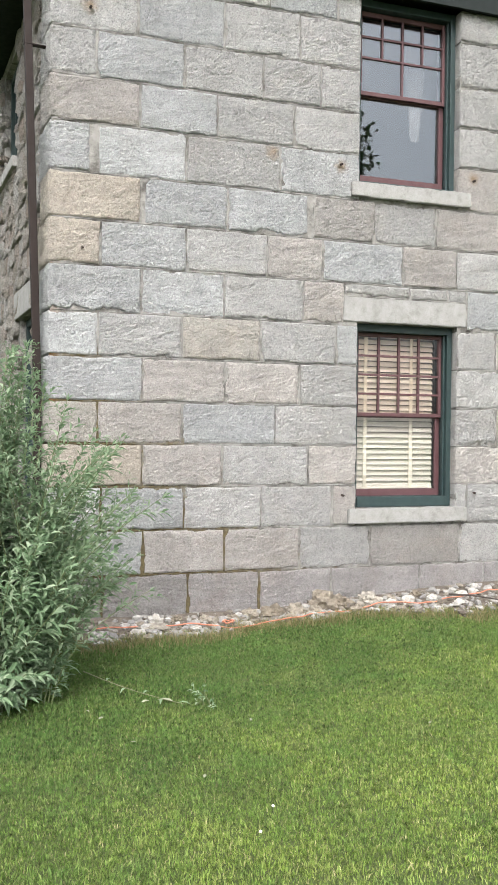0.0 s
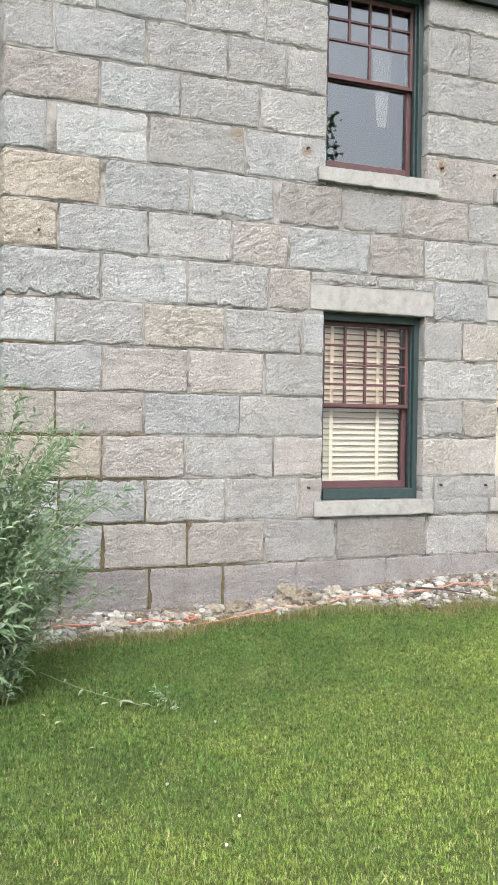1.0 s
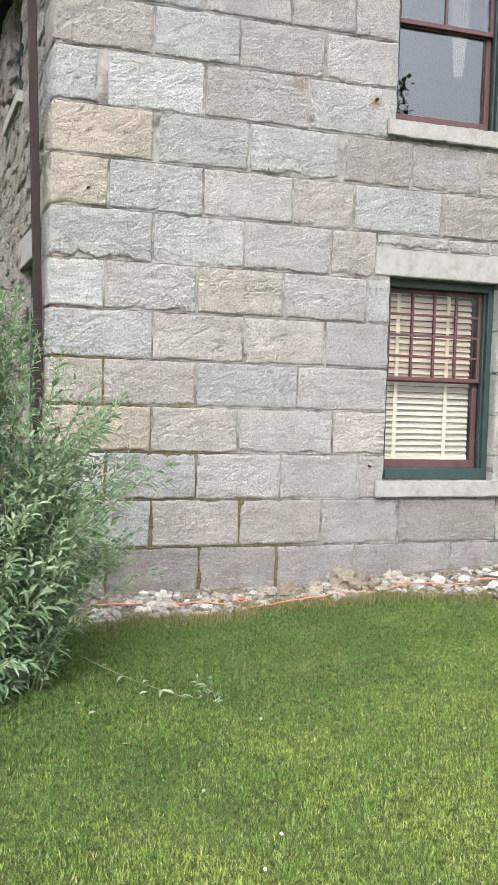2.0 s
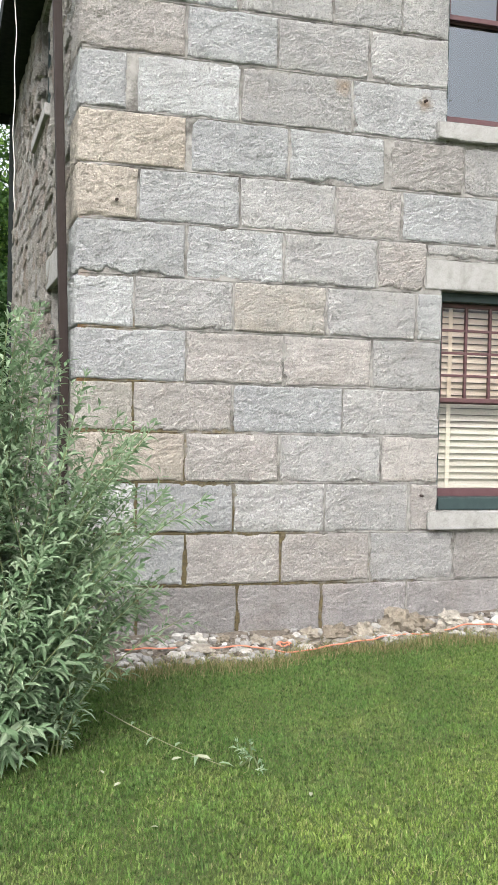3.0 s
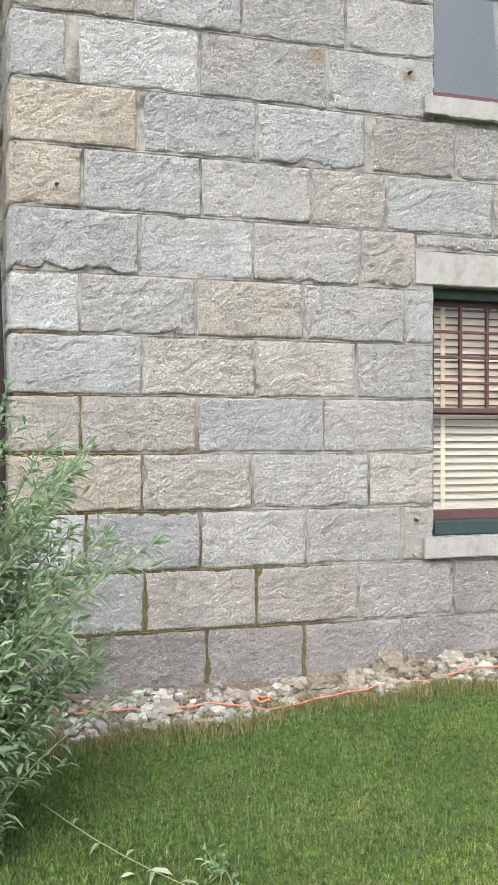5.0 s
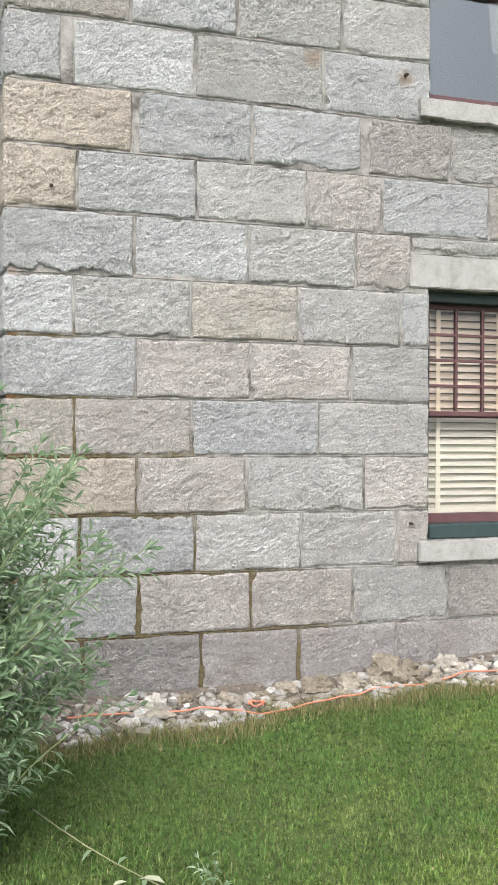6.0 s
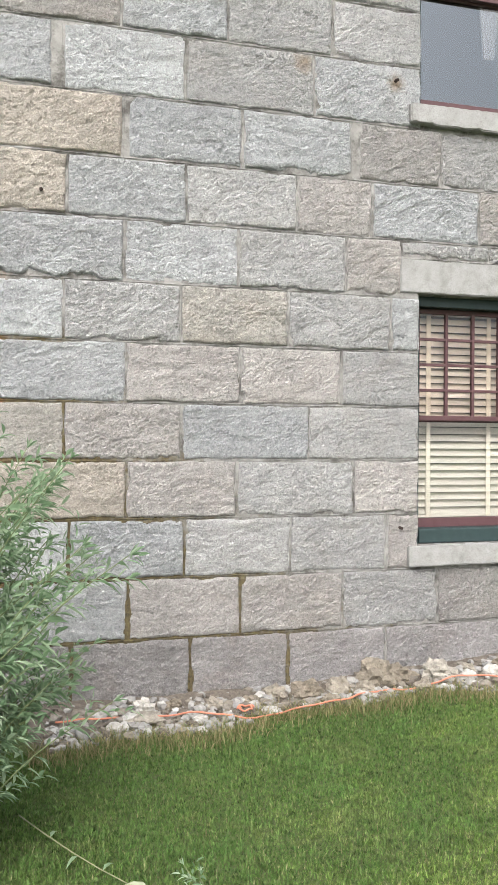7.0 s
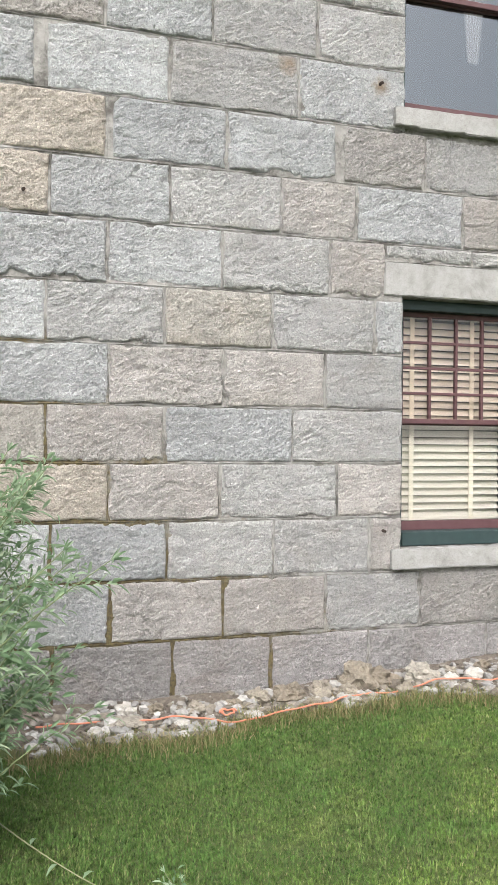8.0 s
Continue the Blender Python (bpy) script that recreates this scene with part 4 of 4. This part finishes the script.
sprig = tagged(new("fallen_sprig"), "fallen leafy sprig lying on the lawn", "sprig")
twig = [(0.15 + 0.49 * u, -1.44 - 0.82 * u - 0.03 * math.sin(3 * u), 0.05 - 0.012 * math.sin(3 * u)) for u in (0, 0.2, 0.4, 0.6, 0.8, 1.0)]
part("stem", tube(twig, 0.0032, 6, 0.5), DRYSTEM, sprig, "pale dry stalk", True)
for k, (u, turn) in enumerate(((0.25, 1.2), (0.45, -2.2), (0.62, 0.9), (0.8, -1.9), (0.95, -0.3))):
    p = Vector((0.15 + 0.49 * u, -1.44 - 0.82 * u - 0.03 * math.sin(3 * u), 0.05 - 0.012 * math.sin(3 * u)))
    v, f = leaf_geometry(p, Vector((math.cos(turn), math.sin(turn), 0.25)).normalized(), Vector((0, 0, 1)), 0.085, 0.02, 0.4)
    raw("leaf", [tuple(q) for q in v], f, LEAF, sprig)


# ---- litter on the lawn ----
DRYLEAF = paint("pale_dry_leaf", (0.23, 0.25, 0.17), 0.8, 0.4)
CLOVER = paint("white_clover", (0.6, 0.6, 0.5), 0.9, 0.1)


def fallen_leaf(x, y, size, turn):
    v, f = leaf_geometry(Vector((0, 0, 0)), Vector((1, 0, 0.15)).normalized(), Vector((0, 0, 1)), size, size * 0.4, 0.12)
    o = tagged(raw("fallen_leaf", [tuple(p) for p in v], f, DRYLEAF), "pale curled dry leaf on the grass", "leaf", "fallen leaves")
    o.location, o.rotation_euler = (x, y, ground_height(x, y) + 0.03), (0.1, 0.05, turn)


for x, y, s, a in ((0.61, -2.13, 0.11, 2.6), (0.42, -2.1, 0.06, 0.3), (0.134, -2.35, 0.05, 0.7), (0.1, -2.2, 0.04, 2.0), (0.95, -2.6, 0.045, 1.2), (0.28, -2.75, 0.035, 3.0), (1.9, -2.9, 0.035, 0.4), (0.5, -3.3, 0.04, 1.1)):
    fallen_leaf(x, y, s, a)
for x, y in ((0.715, -3.66), (0.589, -3.87)):
    f = tagged(part("clover_flower", lump_bm(0.007, x * 9, 0.3, 0.8, 2), CLOVER), "small white clover flower in the lawn", "flower", "clover flowers")
    f.location = (x, y, ground_height(x, y) + 0.03)
    part("flower_stalk", tube([(0, 0, -0.035), (0.002, 0, -0.005)], 0.0012, 5), STEM, f)


# ---- grass ----
def grass(count, x0, x1, y0, y1, seed, tall, material=None, wide=1.0, rim=0.0, feather=0.5):
    rng = np.random.default_rng(seed)
    x, y = rng.uniform(x0, x1, count), rng.uniform(y0, y1, count)
    edge = np.array([strip_edge(v) for v in x])
    keep = (y < edge + rng.uniform(-0.05, 0.05, count) + 0.03) | (x < -0.4)
    keep &= ~((x > -1.2) & (y > -0.05))
    # thins out towards the ends of the plot
    rim_near = np.minimum.reduce([x - x0, x1 - x, y - y0])
    keep &= rng.random(count) < np.clip(rim_near / feather, 0, 1)
    if rim:
        y = edge + rng.normal(-0.03, rim, count)
        keep = y < -0.12
    x, y = x[keep], y[keep]
    n = len(x)
    z = np.array([ground_height(a, b) for a, b in zip(x, y)])
    patch = np.array([noise.noise(Vector((a * 1.1, b * 1.1, 7.0))) for a, b in zip(x, y)])
    fine = np.array([noise.noise(Vector((a * 7, b * 7, 2.0))) for a, b in zip(x, y)])
    tuft = np.array([noise.noise(Vector((a * 26, b * 26, 4.0))) for a, b in zip(x, y)])
    h = tall * rng.uniform(0.5, 1.3, n) * (1 + 0.3 * patch + 0.35 * fine + 0.8 * tuft)
    a = rng.uniform(0, 2 * np.pi, n)
    lean = h * rng.uniform(0.1, 1.1, n)
    w = rng.uniform(0.0012, 0.0026, n) * wide
    dx, dy = np.cos(a), np.sin(a)
    b = a + rng.uniform(0.8, 2.3, n)
    sx, sy = np.cos(b) * w, np.sin(b) * w
    v = np.empty((n, 5, 3))
    v[:, 0] = np.stack([x - sx, y - sy, z], 1)
    v[:, 1] = np.stack([x + sx, y + sy, z], 1)
    mx, my, mz = x + dx * lean * 0.35, y + dy * lean * 0.35, z + h * 0.6
    v[:, 2] = np.stack([mx + sx * 0.8, my + sy * 0.8, mz], 1)
    v[:, 3] = np.stack([mx - sx * 0.8, my - sy * 0.8, mz], 1)
    v[:, 4] = np.stack([x + dx * lean, y + dy * lean, z + h * 0.95], 1)
    o = 5 * np.arange(n)[:, None]
    tri = np.concatenate([o + [0, 1, 2], o + [0, 2, 3], o + [3, 2, 4]], 1).reshape(-1)
    me = bpy.data.meshes.new("grass")
    me.vertices.add(5 * n)
    me.vertices.foreach_set("co", v.reshape(-1))
    me.loops.add(len(tri))
    me.loops.foreach_set("vertex_index", tri.astype(np.int32))
    me.polygons.add(len(tri) // 3)
    me.polygons.foreach_set("loop_start", np.arange(0, len(tri), 3, dtype=np.int32))
    me.update(calc_edges=True)
    me.materials.append(material or GRASS)
    return tagged(new("grass", me), "short mown green lawn grass", "grass", kind="stuff")


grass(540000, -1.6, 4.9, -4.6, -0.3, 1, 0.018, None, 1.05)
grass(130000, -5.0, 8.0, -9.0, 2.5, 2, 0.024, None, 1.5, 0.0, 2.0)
grass(17000, 0.2, 5.0, -1, 0, 3, 0.055, DRY_GRASS, 1.0, 0.09)


# ---- trees behind the house and across the lawn ----
def tree(x, y, height, crown, seed, leaves, leaf=0.16, material=None, clear=0.3):
    """A tapered trunk with limbs and a crown of many loose leaves in clumps."""
    random.seed(seed)
    t = tagged(new("tree"), "broad leafy green tree with a dark trunk", "tree", "trees")
    t.location = (x, y, 0)
    trunk = part("trunk", tube([(0, 0, -0.1), (0.05, 0.02, height * 0.3), (-0.08, 0.05, height * 0.6), (0, 0, height * 0.92)], 0.035 * height * 0.6, 9, 0.15), BARK, t, "", True)
    clumps = []
    for k in range(26):
        u = random.uniform(clear, 1.0)
        a = random.uniform(0, 6.283)
        r = crown * math.sin(min(1.0, (1.06 - u) / (1.06 - clear) * 1.4) * 1.5708) * random.uniform(0.45, 1.0)
        tip = Vector((r * math.cos(a), r * math.sin(a), height * u))
        start = Vector((0, 0, height * (u * 0.8)))
        part("limb", tube([tuple(start), tuple(start.lerp(tip, 0.5) + Vector((0, 0, 0.15))), tuple(tip)], 0.012 * height * 0.5, 5, 0.25), BARK, t, "", True)
        for j in range(5):
            clumps.append((tip + Vector((random.gauss(0, 0.3), random.gauss(0, 0.3), random.gauss(0, 0.22))) * crown * 0.5, crown * random.uniform(0.12, 0.26)))
    rng = np.random.default_rng(seed)
    pick = rng.integers(0, len(clumps), leaves)
    c = np.array([tuple(q[0]) for q in clumps])[pick]
    s = np.array([q[1] for q in clumps])[pick][:, None]
    p = c + rng.normal(0, 1, (leaves, 3)) * s * (0.8, 0.8, 0.55)
    d = rng.normal(0, 1, (leaves, 3))
    d /= np.linalg.norm(d, axis=1)[:, None]
    e = np.cross(d, rng.normal(0, 1, (leaves, 3)))
    e /= np.linalg.norm(e, axis=1)[:, None] + 1e-9
    size = leaf * rng.uniform(0.6, 1.3, (leaves, 1))
    v = np.stack([p, p + d * size * 0.5 + e * size * 0.3, p + d * size, p + d * size * 0.5 - e * size * 0.3], 1).reshape(-1, 3)
    f = [(4 * i, 4 * i + 1, 4 * i + 2, 4 * i + 3) for i in range(leaves)]
    cr = raw("crown", v.tolist(), f, material or TREE_LEAF, t)
    return t


tree(-2.6, 15.0, 8.2, 3.3, 3, 60000, 0.12)
tree(-6.5, 19.0, 8.6, 4.2, 4, 30000, 0.16, DARK_LEAF)
tree(-1.5, 21.0, 8.6, 4.0, 8, 30000, 0.2, DARK_LEAF)
tree(8.75, -17.0, 11.0, 2.5, 6, 42000, 0.21, DARK_LEAF, 0.66)
for k, (x, y) in enumerate(((-1.5, 11.5), (-3.2, 10.8), (-5.2, 11.5), (-0.2, 12.0))):
    tree(x, y, 4.2 + 0.5 * (k % 2), 1.7, 30 + k, 7000, 0.13, DARK_LEAF, 0.08)
